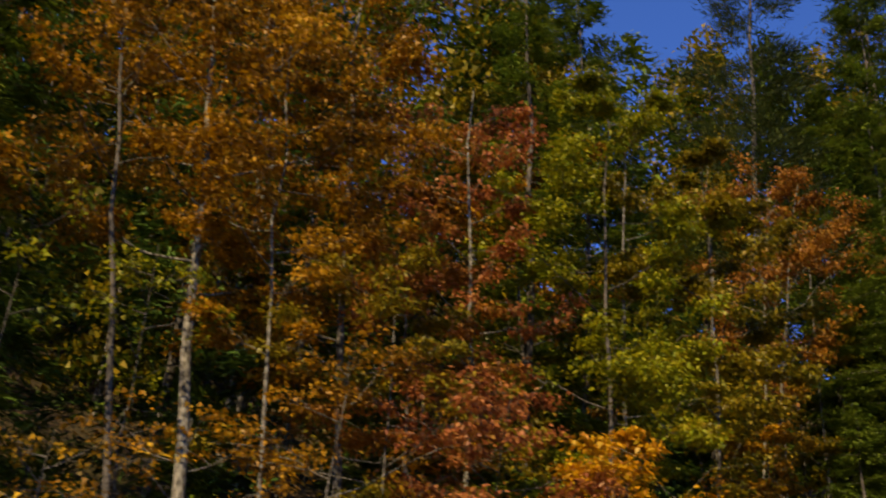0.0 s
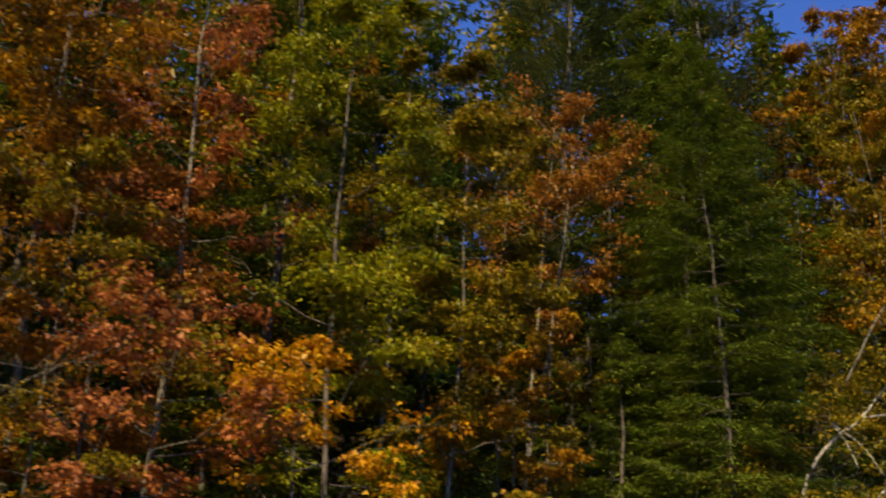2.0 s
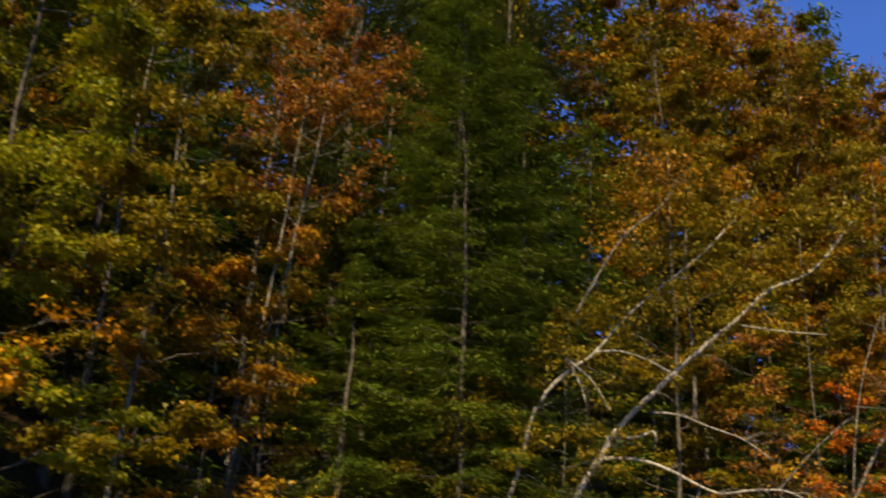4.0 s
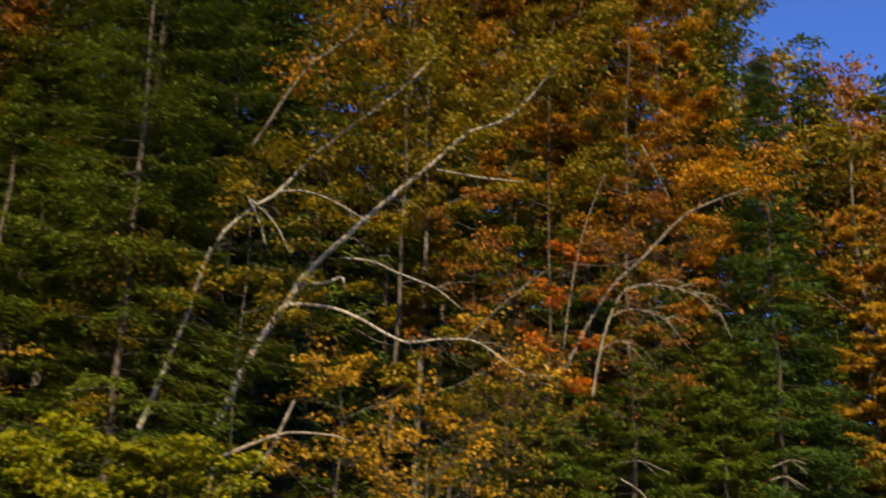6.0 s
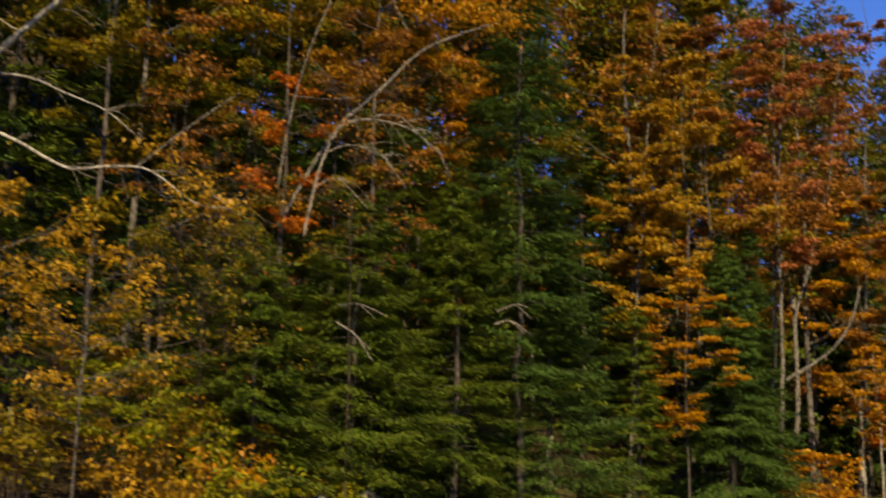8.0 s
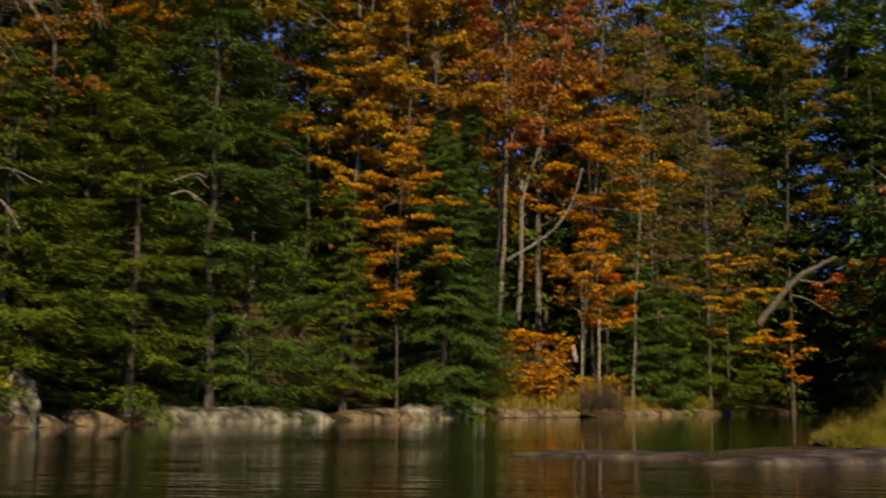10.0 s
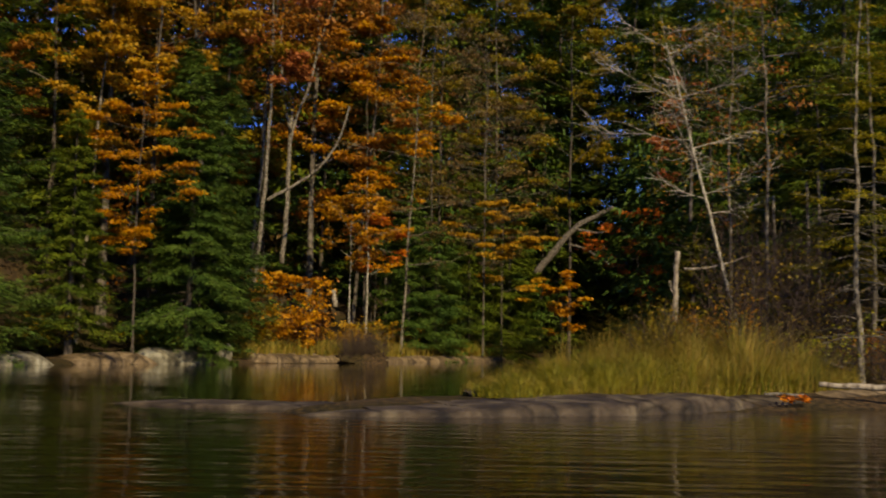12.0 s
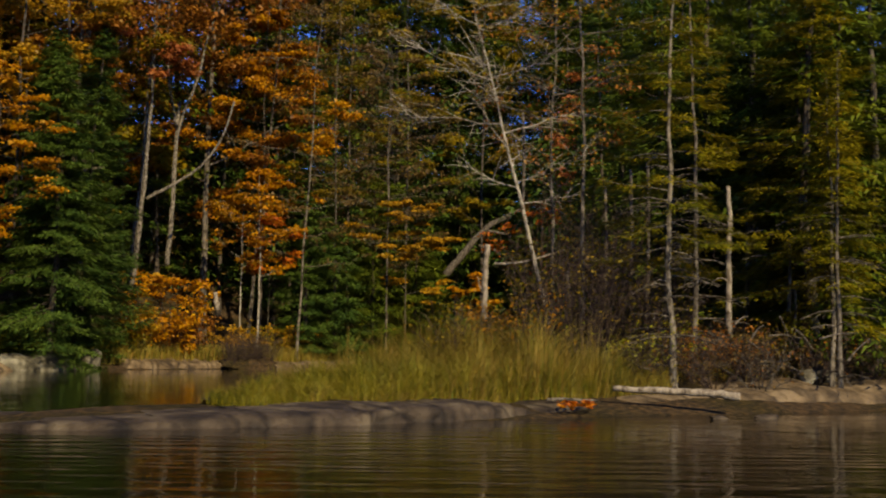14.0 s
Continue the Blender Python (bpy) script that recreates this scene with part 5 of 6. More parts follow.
bough("twig", [(9.54, 31.29, 13.67), (9.99, 31.43, 13.85), (10.40, 31.38, 13.68)], 0.012, 0.004, BARK_BIRCH, leaning)
bough("twig", [(7.22, 33.08, 11.64), (7.50, 32.75, 11.54), (7.82, 32.53, 11.14)], 0.012, 0.004, BARK_BIRCH, leaning)
bough("twig", [(7.22, 33.08, 11.64), (7.62, 33.25, 11.74), (8.00, 33.08, 11.39)], 0.012, 0.004, BARK_BIRCH, leaning)
bough("twig", [(7.22, 33.08, 11.64), (7.41, 33.21, 11.75), (7.58, 33.05, 11.48)], 0.012, 0.004, BARK_BIRCH, leaning)
bough("twig", [(4.70, 31.66, 11.71), (4.82, 31.85, 11.67), (4.96, 31.23, 10.88)], 0.012, 0.004, BARK_BIRCH, leaning2)
bough("twig", [(4.70, 31.66, 11.71), (5.03, 31.82, 11.85), (5.36, 31.44, 11.52)], 0.012, 0.004, BARK_BIRCH, leaning2)
bough("twig", [(4.70, 31.66, 11.71), (4.91, 31.93, 11.84), (5.10, 31.24, 11.29)], 0.012, 0.004, BARK_BIRCH, leaning2)
bough("twig", [(5.94, 31.29, 13.04), (6.11, 31.51, 13.11), (6.28, 31.27, 12.60)], 0.012, 0.004, BARK_BIRCH, leaning2)
bough("twig", [(5.94, 31.29, 13.04), (6.25, 31.43, 13.01), (6.52, 30.80, 12.18)], 0.012, 0.004, BARK_BIRCH, leaning2)
bough("twig", [(5.94, 31.29, 13.04), (6.39, 31.13, 13.14), (6.92, 31.54, 13.30)], 0.012, 0.004, BARK_BIRCH, leaning2)
bough("twig", [(6.59, 31.33, 12.01), (6.86, 31.10, 11.84), (7.25, 31.64, 11.52)], 0.012, 0.004, BARK_BIRCH, leaning2)
bough("twig", [(6.59, 31.33, 12.01), (6.76, 31.31, 12.13), (6.92, 31.14, 12.03)], 0.012, 0.004, BARK_BIRCH, leaning2)
bough("twig", [(6.59, 31.33, 12.01), (6.95, 31.42, 11.94), (7.24, 30.76, 11.09)], 0.012, 0.004, BARK_BIRCH, leaning2)
bough("twig", [(3.74, 31.97, 10.58), (3.97, 31.96, 10.58), (4.23, 32.18, 10.33)], 0.012, 0.004, BARK_BIRCH, leaning2)
bough("twig", [(3.74, 31.97, 10.58), (4.02, 31.82, 10.69), (4.32, 32.31, 10.91)], 0.012, 0.004, BARK_BIRCH, leaning2)
bough("twig", [(3.74, 31.97, 10.58), (4.00, 32.26, 10.61), (4.29, 32.09, 10.06)], 0.012, 0.004, BARK_BIRCH, leaning2)
bough("twig", [(3.28, 32.17, 8.77), (3.65, 32.06, 8.74), (4.06, 32.58, 8.53)], 0.012, 0.004, BARK_BIRCH, leaning2)
bough("twig", [(3.28, 32.17, 8.77), (3.58, 32.05, 8.63), (3.92, 32.54, 8.18)], 0.012, 0.004, BARK_BIRCH, leaning2)
bough("twig", [(3.28, 32.17, 8.77), (3.69, 32.14, 8.76), (4.14, 31.81, 8.34)], 0.012, 0.004, BARK_BIRCH, leaning2)
stem = tagged(new("birch_tree"), "leaning birch stem below an amber crown", "tree")
bough("trunk", [(16.56, 42.44, 10.35), (18.30, 42.04, 13.78), (19.75, 41.78, 15.39), (21.22, 41.47, 17.04), (22.45, 41.11, 17.75), (24.03, 40.51, 18.39)], 0.068, 0.03, BARK_BIRCH, stem)
bough("limb", [(19.97, 42.24, 20.17), (20.45, 42.03, 18.98), (20.89, 41.84, 17.92)], 0.03, 0.015, BARK_BIRCH, stem)
sapling = tagged(new("birch_tree"), "thin upright birch sapling with bare twigs", "tree")
bough("trunk", [(15.78, 39.53, 10.81), (16.10, 39.43, 13.37), (16.53, 39.28, 15.41), (17.16, 39.05, 17.29)], 0.03, 0.015, BARK_BIRCH, sapling)
bough("limb", [(16.10, 39.43, 13.97), (17.17, 39.04, 13.88), (18.06, 38.70, 13.98)], 0.018, 0.007, BARK_BIRCH, sapling)
crooked = tagged(new("maple_tree"), "grey maple with a crooked low arm", "tree")
bough("trunk", [(45.97, 54.06, 3.45), (46.26, 53.91, 7.17), (46.67, 54.25, 10.75), (47.04, 54.62, 14.43), (46.98, 54.65, 19.46), (47.12, 54.57, 24.58)], 0.12, 0.035, BARK_BIRCH, crooked)
bough("arm", [(46.42, 53.82, 7.92), (47.57, 53.17, 8.71), (48.67, 52.52, 9.71), (49.42, 52.05, 11.12), (49.83, 51.79, 12.79)], 0.085, 0.04, BARK_BIRCH, crooked, "pale crooked arm")
oldmaple = tagged(new("maple_tree"), "thick grey maple trunk with forked limbs", "tree")
bough("trunk", [(49.33, 56.77, 5.09), (49.48, 56.68, 8.24), (49.81, 57.07, 11.50), (50.16, 57.45, 13.67)], 0.13, 0.09, BARK_BIRCH, oldmaple)
bough("limb", [(49.81, 57.07, 11.50), (50.09, 56.91, 12.99), (50.66, 56.57, 14.80), (51.08, 56.31, 17.21), (51.76, 55.89, 19.67), (52.06, 55.71, 22.72), (52.57, 55.37, 27.07)], 0.085, 0.02, BARK_BIRCH, oldmaple)
bough("limb", [(49.85, 57.05, 12.09), (49.44, 57.28, 14.41), (49.29, 57.37, 17.06), (49.37, 57.32, 21.25), (49.00, 57.53, 25.73)], 0.085, 0.02, BARK_BIRCH, oldmaple)
leaner = tagged(new("dead_tree"), "fallen grey trunk leaning out of the firs", "dead tree")
bough("trunk", [(71.81, 60.38, 5.90), (72.72, 59.46, 7.43), (73.62, 58.52, 8.96), (74.64, 57.43, 9.81), (75.38, 56.59, 10.42)], 0.26, 0.12, BARK_GREY, leaner)
bough("limb", [(73.75, 58.38, 8.89), (74.64, 57.42, 8.67), (75.52, 56.44, 8.91)], 0.1, 0.05, BARK_GREY, leaner)
bough("limb", [(73.37, 58.78, 7.90), (74.15, 57.96, 7.53), (75.41, 56.57, 6.35)], 0.09, 0.04, BARK_GREY, leaner)
foliage(leaning, [(9.28, 31.44, 13.54), (10.05, 30.97, 14.26), (11.12, 30.50, 14.87), (12.17, 29.98, 15.94), (8.28, 32.33, 13.11), (11.64, 30.35, 16.54), (12.78, 29.99, 16.89), (10.04, 31.18, 15.50), (9.00, 31.80, 14.62)], 0.9, 2600, 0.12, OLIVE)
foliage(leaning, [(11.87, 31.85, 8.13), (12.50, 31.45, 7.95), (10.94, 32.51, 9.56), (12.02, 31.91, 8.61)], 0.7, 500, 0.12, YELLOW)
foliage(leaning2, [(5.94, 31.29, 13.04), (6.83, 31.01, 13.91), (7.99, 30.55, 14.92), (8.88, 30.19, 15.95), (7.47, 31.23, 13.49), (5.50, 31.42, 13.42), (6.32, 30.96, 14.91)], 0.9, 2200, 0.12, OLIVE)
foliage(leaning3, [(5.42, 29.34, 14.52), (6.49, 28.93, 15.52), (6.88, 28.74, 16.38), (6.01, 28.93, 16.70)], 0.9, 1200, 0.12, GOLD)
foliage(stem, [(24.03, 40.51, 18.39), (22.89, 41.00, 18.92), (24.43, 40.29, 19.56), (21.71, 41.46, 18.70)], 1.0, 1500, 0.14, AMBER)
foliage(crooked, [(47.00, 54.64, 18.90), (47.61, 54.30, 17.27), (46.22, 55.06, 16.86), (46.96, 54.66, 15.53), (45.71, 55.33, 18.20)], 1.4, 1500, 0.18, RUST)
foliage(oldmaple, [(51.08, 56.31, 17.21), (51.77, 55.89, 19.37), (50.30, 56.78, 18.94), (49.29, 57.37, 17.06), (49.54, 57.23, 19.77)], 1.4, 1600, 0.18, RUST)
twig0 = tagged(new("dead_branch"), "pale dead twig among the hemlock sprays", "branch")
bough("stem", [(24.05, 41.11, 7.38), (24.50, 40.71, 7.48), (24.99, 40.17, 6.99)], 0.03, 0.01, DEAD_WOOD, twig0)
bough("twig", [(24.50, 40.71, 7.48), (24.95, 40.40, 6.98)], 0.014, 0.006, DEAD_WOOD, twig0)
twig1 = tagged(new("dead_branch"), "pale dead twig among the hemlock sprays", "branch")
bough("stem", [(24.13, 41.08, 7.83), (24.66, 40.64, 8.06), (24.94, 40.19, 7.90)], 0.03, 0.01, DEAD_WOOD, twig1)
bough("twig", [(24.66, 40.64, 8.06), (25.12, 40.33, 7.55)], 0.014, 0.006, DEAD_WOOD, twig1)
twig2 = tagged(new("dead_branch"), "pale dead twig among the hemlock sprays", "branch")
bough("stem", [(18.16, 40.41, 6.92), (18.71, 40.06, 6.48), (19.18, 39.62, 5.59)], 0.03, 0.01, DEAD_WOOD, twig2)
bough("twig", [(18.71, 40.06, 6.48), (19.15, 39.84, 6.03)], 0.014, 0.006, DEAD_WOOD, twig2)
twig3 = tagged(new("dead_branch"), "pale dead twig among the hemlock sprays", "branch")
bough("stem", [(18.34, 40.88, 7.55), (18.96, 40.51, 7.58), (19.72, 39.99, 7.18)], 0.03, 0.01, DEAD_WOOD, twig3)
bough("twig", [(18.96, 40.51, 7.58), (19.41, 40.28, 7.12)], 0.014, 0.006, DEAD_WOOD, twig3)
twig4 = tagged(new("dead_branch"), "pale dead twig among the hemlock sprays", "branch")
bough("stem", [(13.51, 40.26, 10.88), (14.16, 40.17, 10.43), (14.98, 40.05, 9.91)], 0.03, 0.01, DEAD_WOOD, twig4)
bough("twig", [(14.16, 40.17, 10.43), (14.61, 40.01, 10.01)], 0.014, 0.006, DEAD_WOOD, twig4)
twig5 = tagged(new("dead_branch"), "pale dead twig among the hemlock sprays", "branch")
bough("stem", [(28.90, 46.08, 4.01), (28.44, 46.07, 2.91), (27.77, 46.16, 2.68)], 0.03, 0.01, DEAD_WOOD, twig5)
bough("twig", [(28.44, 46.07, 2.91), (28.95, 45.72, 2.36)], 0.014, 0.006, DEAD_WOOD, twig5)

# ---- dead wood on the spit ----
snag = tagged(new("snag"), "pale broken snag standing in the sedge", "dead tree")
bough("trunk", [(35.26, 20.11, 1.55), (35.26, 20.11, 2.31), (35.29, 20.08, 3.04)], 0.065, 0.05, DEAD_WOOD, snag)
bough("stub", [(35.26, 20.11, 2.09), (35.16, 20.14, 2.22), (35.10, 20.13, 2.42)], 0.02, 0.008, DEAD_WOOD, snag)
pole = tagged(new("fallen_branch"), "long bare branch lying across the shrubs", "branch")
bough("stem", [(35.39, 19.98, 2.67), (35.81, 19.55, 2.73), (36.47, 19.11, 2.98)], 0.03, 0.012, DEAD_WOOD, pole)
snag2 = tagged(new("snag"), "tall pale snag with a broken top", "dead tree")
bough("trunk", [(38.69, 16.86, 1.28), (38.69, 16.85, 2.92), (38.71, 16.83, 3.58), (38.69, 16.86, 4.25)], 0.06, 0.042, DEAD_WOOD, snag2)
bough("stub", [(38.70, 16.84, 3.25), (38.68, 16.68, 3.33), (38.77, 16.54, 3.30)], 0.018, 0.006, DEAD_WOOD, snag2)
bough("stub", [(38.69, 16.85, 2.37), (38.54, 16.90, 2.45), (38.44, 17.04, 2.40)], 0.018, 0.006, DEAD_WOOD, snag2)
driftlog = tagged(new("drift_log"), "bleached drift log lying on the bank", "log")
bough("trunk", [(34.26, 16.14, 0.40), (34.63, 15.67, 0.38), (35.18, 15.08, 0.36), (35.52, 14.57, 0.30)], 0.045, 0.07, DEAD_WOOD, driftlog)
driftlog2 = tagged(new("drift_log"), "weathered stick at the edge of the sedge", "log")
bough("trunk", [(32.90, 16.35, 0.24), (33.30, 16.14, 0.24), (33.71, 16.0, 0.22)], 0.03, 0.02, BARK_GREY, driftlog2)
up = tagged(new("upright_stump"), "grey broken stump among the bushes", "stump")
bough("trunk", [(48.85, 51.23, 2.76), (48.76, 51.28, 3.55)], 0.14, 0.1, DEAD_WOOD, up)
stick0 = tagged(new("dead_branch"), "grey dead branch on the brushy bank", "branch")
bough("stem", [(38.07, 15.97, 1.27), (38.30, 15.98, 1.45), (38.53, 15.99, 1.54)], 0.018, 0.008, BARK_GREY, stick0)
stick1 = tagged(new("dead_branch"), "grey dead branch on the brushy bank", "branch")
bough("stem", [(38.46, 15.33, 1.48), (38.72, 15.28, 1.32), (38.98, 15.23, 1.08)], 0.018, 0.008, BARK_GREY, stick1)
stick2 = tagged(new("dead_branch"), "grey dead branch on the brushy bank", "branch")
bough("stem", [(37.91, 16.22, 1.53), (38.15, 16.22, 1.66), (38.38, 16.22, 1.70)], 0.018, 0.008, BARK_GREY, stick2)
stick3 = tagged(new("dead_branch"), "grey dead branch on the brushy bank", "branch")
bough("stem", [(38.23, 15.71, 1.33), (38.56, 15.56, 1.35), (38.88, 15.40, 1.29)], 0.018, 0.008, BARK_GREY, stick3)
stick4 = tagged(new("dead_branch"), "grey dead branch on the brushy bank", "branch")
bough("stem", [(38.68, 14.95, 1.28), (39.02, 14.74, 1.38), (39.36, 14.54, 1.40)], 0.018, 0.008, BARK_GREY, stick4)
stick5 = tagged(new("dead_branch"), "grey dead branch on the brushy bank", "branch")
bough("stem", [(38.34, 15.54, 1.69), (38.56, 15.56, 1.48), (38.78, 15.58, 1.18)], 0.018, 0.008, BARK_GREY, stick5)
stick6 = tagged(new("dead_branch"), "grey dead branch on the brushy bank", "branch")
bough("stem", [(38.91, 14.53, 0.88), (39.18, 14.45, 1.13), (39.45, 14.36, 1.30)], 0.018, 0.008, BARK_GREY, stick6)
stick7 = tagged(new("dead_branch"), "grey dead branch on the brushy bank", "branch")
bough("stem", [(38.15, 15.84, 1.07), (38.23, 16.10, 1.21), (38.30, 16.35, 1.27)], 0.018, 0.008, BARK_GREY, stick7)
stem0 = tagged(new("dead_tree"), "thin grey bare trunk in the fir wood", "dead tree")
bough("trunk", [(36.34, 18.95, 1.56), (36.36, 18.93, 2.06), (36.35, 18.94, 2.55)], 0.05, 0.03, BARK_GREY, stem0)
stem1 = tagged(new("dead_tree"), "thin grey bare trunk in the fir wood", "dead tree")
bough("trunk", [(37.90, 18.64, 1.72), (37.92, 18.61, 3.19), (37.91, 18.63, 4.68)], 0.05, 0.03, BARK_GREY, stem1)
stem2 = tagged(new("dead_tree"), "thin grey bare trunk in the fir wood", "dead tree")
bough("trunk", [(38.90, 18.98, 1.75), (38.92, 18.95, 3.40), (38.91, 18.96, 5.07)], 0.045, 0.027, BARK_GREY, stem2)
stem3 = tagged(new("dead_tree"), "thin grey bare trunk in the fir wood", "dead tree")
bough("trunk", [(39.13, 20.30, 2.26), (39.16, 20.27, 3.44), (39.14, 20.29, 4.62)], 0.05, 0.03, BARK_GREY, stem3)
stem4 = tagged(new("dead_tree"), "thin grey bare trunk in the fir wood", "dead tree")
bough("trunk", [(40.48, 16.64, 1.77), (40.50, 16.60, 2.57), (40.49, 16.61, 3.37)], 0.05, 0.03, BARK_GREY, stem4)
stem5 = tagged(new("dead_tree"), "thin grey bare trunk in the fir wood", "dead tree")
bough("trunk", [(40.88, 17.89, 1.43), (40.90, 17.85, 2.70), (40.90, 17.86, 3.97)], 0.05, 0.03, BARK_GREY, stem5)
stem6 = tagged(new("dead_tree"), "thin grey bare trunk in the fir wood", "dead tree")
bough("trunk", [(40.53, 16.55, 1.31), (40.55, 16.51, 1.88), (40.54, 16.53, 2.45)], 0.04, 0.024, BARK_GREY, stem6)
stem7 = tagged(new("dead_tree"), "thin grey bare trunk in the fir wood", "dead tree")
bough("trunk", [(41.51, 16.86, 1.45), (41.53, 16.82, 2.27), (41.52, 16.83, 3.11)], 0.045, 0.027, BARK_GREY, stem7)
stem8 = tagged(new("dead_tree"), "thin grey bare trunk in the fir wood", "dead tree")
bough("trunk", [(38.68, 22.33, 4.11), (38.70, 22.31, 5.28), (38.68, 22.33, 6.47)], 0.045, 0.027, BARK_GREY, stem8)

# ---- rocks ----
def boulder(name, label, x, y, size, turn=0.0, mat=ROCK, seed=0, z=None, tilt=(0.0, 0.0), rough=0.22, group="", square=0.5, cuts=12):
    """A weathered stone with planes, edges and hollows."""
    bm = bmesh.new()
    bmesh.ops.create_icosphere(bm, subdivisions=4, radius=1)
    rng = np.random.default_rng(seed + 400)
    planes = [(*unit(rng.normal(size=3)), rng.uniform(0.62, 0.85)) for _ in range(cuts)]
    off = Vector((seed * 7.3, seed * 3.1, seed * 1.7))
    for v in bm.verts:
        c = v.co.copy()
        m = max(abs(c.x), abs(c.y), abs(c.z))
        c = c.lerp(c / m * 0.82, square)
        for px, py, pz, pd in planes:
            over = c.x * px + c.y * py + c.z * pz - pd
            if over > 0:
                c -= Vector((px, py, pz)) * over * 0.85
        n = noise.fractal(c * 1.7 + off, 0.9, 2.1, 6) * rough + abs(noise.noise(c * 3.1 + off)) * 0.10
        c *= 1 + n
        v.co = (c.x * size[0], c.y * size[1], c.z * size[2])
    for f in bm.faces:
        f.smooth = True
    ob = part(name, bm, mat)
    base = float(max(0.0, ground(x, y))) if z is None else z
    ob.matrix_world = pose(x, y, base, tilt[0], tilt[1], turn)
    return tagged(ob, label, "rock", group)


def ledge(name, label, line, height, depth, mat, seed, step=0.12, cracks=0.6, lip=0.25, group=""):
    """A worn shelf of bedrock along the waterline: a steep face, a rounded lip, a top that slopes back, and slanting clefts."""
    rng = np.random.default_rng(seed + 900)
    p = np.asarray(line, float)
    run = np.r_[0, np.cumsum(np.hypot(*np.diff(p, axis=0).T))]
    u = np.linspace(0, run[-1], max(8, int(run[-1] / step)))
    front = np.c_[np.interp(u, run, p[:, 0]), np.interp(u, run, p[:, 1])]
    way = unit(np.gradient(front, axis=0))
    back = np.c_[-way[:, 1], way[:, 0]]
    high = np.interp(u, np.linspace(0, run[-1], len(height)), height)
    v = np.r_[-0.25, 0.0, 0.02, lip * 0.25, lip * 0.6, lip, np.linspace(lip + 0.1, 1.0, 9)]
    rise = np.r_[-0.5, -0.05, 0.30, 0.62, 0.84, 0.95, 1.0 + 0.12 * np.sin(np.linspace(0, 2.4, 9))]
    U, V = np.meshgrid(u, v, indexing="ij")
    taper = np.clip(np.minimum(U, run[-1] - U) / (0.35 * depth + 0.05), 0, 1) ** 0.5
    Z = np.outer(high, rise) * np.where(rise > 0, taper, 1.0)
    splits = np.cumsum(rng.uniform(0.5, 1.6, max(1, int(run[-1] / cracks)))) * cracks
    cut = np.zeros_like(U)
    for c in splits:
        slant, wide = rng.uniform(0.9, 2.2), rng.uniform(0.03, 0.07)
        cut = np.maximum(cut, rng.uniform(0.2, 0.9) * np.exp(-((U - c - slant * V * depth) / wide) ** 2))
        Z += np.where(U - c - slant * V * depth > 0, 1, 0) * rng.normal() * 0.03 * high[:, None] * np.clip(rise, 0, 1)
    wob = np.array([noise.fractal(Vector((a * 0.9 + seed * 9.1, c * depth * 1.1, seed * 3.7)), 0.8, 2.1, 5) for a, c in zip(U.ravel(), V.ravel())]).reshape(U.shape)
    Z = Z + wob * 0.20 * high[:, None] * np.clip(rise + 0.1, 0, 1) - cut * 0.22 * high[:, None] * np.clip(rise, 0, 1)
    push = wob * 0.09 * depth * np.exp(-V * 3) + cut * 0.05
    X = front[:, None, 0] + back[:, None, 0] * (V * depth + push)
    Y = front[:, None, 1] + back[:, None, 1] * (V * depth + push)
    w = len(v)
    i, j = np.meshgrid(np.arange(len(u) - 1), np.arange(w - 1), indexing="ij")
    q = np.stack([i * w + j, (i + 1) * w + j, (i + 1) * w + j + 1, i * w + j + 1], -1).reshape(-1, 4)
    g = Geo()
    g.add(np.stack([X, Y, Z], -1).reshape(-1, 3), q, True)
    return tagged(part(name, g.mesh(name), mat), label, "rock", group)


SHELF = "stone ledges along the spit"
ledge("rock_ledge", "long low brown granite ledge with slanting clefts at the waterline", [(24.3, 17.9), (24.9, 17.1), (26.2, 16.45), (27.6, 16.05), (29.3, 15.85), (31.1, 15.85), (32.4, 15.95)], [0.05, 0.10, 0.13, 0.17, 0.22, 0.24, 0.20], 1.9, ROCK_DARK, 1, 0.06, 0.55, 0.10, SHELF)
ledge("rock_ledge", "thin wet stone ledge just above the water", [(23.4, 21.6), (24.0, 20.2), (24.7, 19.0), (25.4, 18.3)], [0.04, 0.07, 0.08, 0.08], 1.0, ROCK_DARK, 2, 0.08, 0.7, 0.2, SHELF)
ledge("rock_ledge", "low muddy ledge under the sedge", [(32.3, 15.95), (33.2, 15.95), (34.3, 16.05)], [0.16, 0.2, 0.2], 1.2, ROCK_DARK, 3, 0.07, 0.5, 0.25, SHELF)
ledge("rock_ledge", "broad sandy brown granite ledge under the brush", [(34.2, 16.05), (35.5, 15.75), (36.9, 15.4), (38.6, 14.95), (40.4, 14.5), (43.0, 13.9), (46.5, 13.2)], [0.22, 0.3, 0.42, 0.5, 0.5, 0.55, 0.5], 1.9, ROCK, 4, 0.07, 0.8, 0.3, SHELF)
boulder("rock_slab", "low grey stone behind the ledge", 29.0, 18.9, (0.7, 0.4, 0.28), 10, ROCK_DARK, 22, 0.12)
boulder("stone", "small pale stone on the shelf", 39.9, 15.9, (0.22, 0.2, 0.18), 20, ROCK_PALE, 41, 0.55)
boulder("stone", "small pale stone on the shelf", 40.4, 15.8, (0.26, 0.22, 0.16), 70, ROCK_PALE, 42, 0.55)
boulder("stone", "dark stone breaking the surface", 35.2, 13.9, (0.3, 0.12, 0.07), 0, ROCK_DARK, 43, 0.0)
boulder("stone", "dark stone breaking the surface", 34.4, 14.2, (0.22, 0.1, 0.06), 0, ROCK_DARK, 44, 0.0)

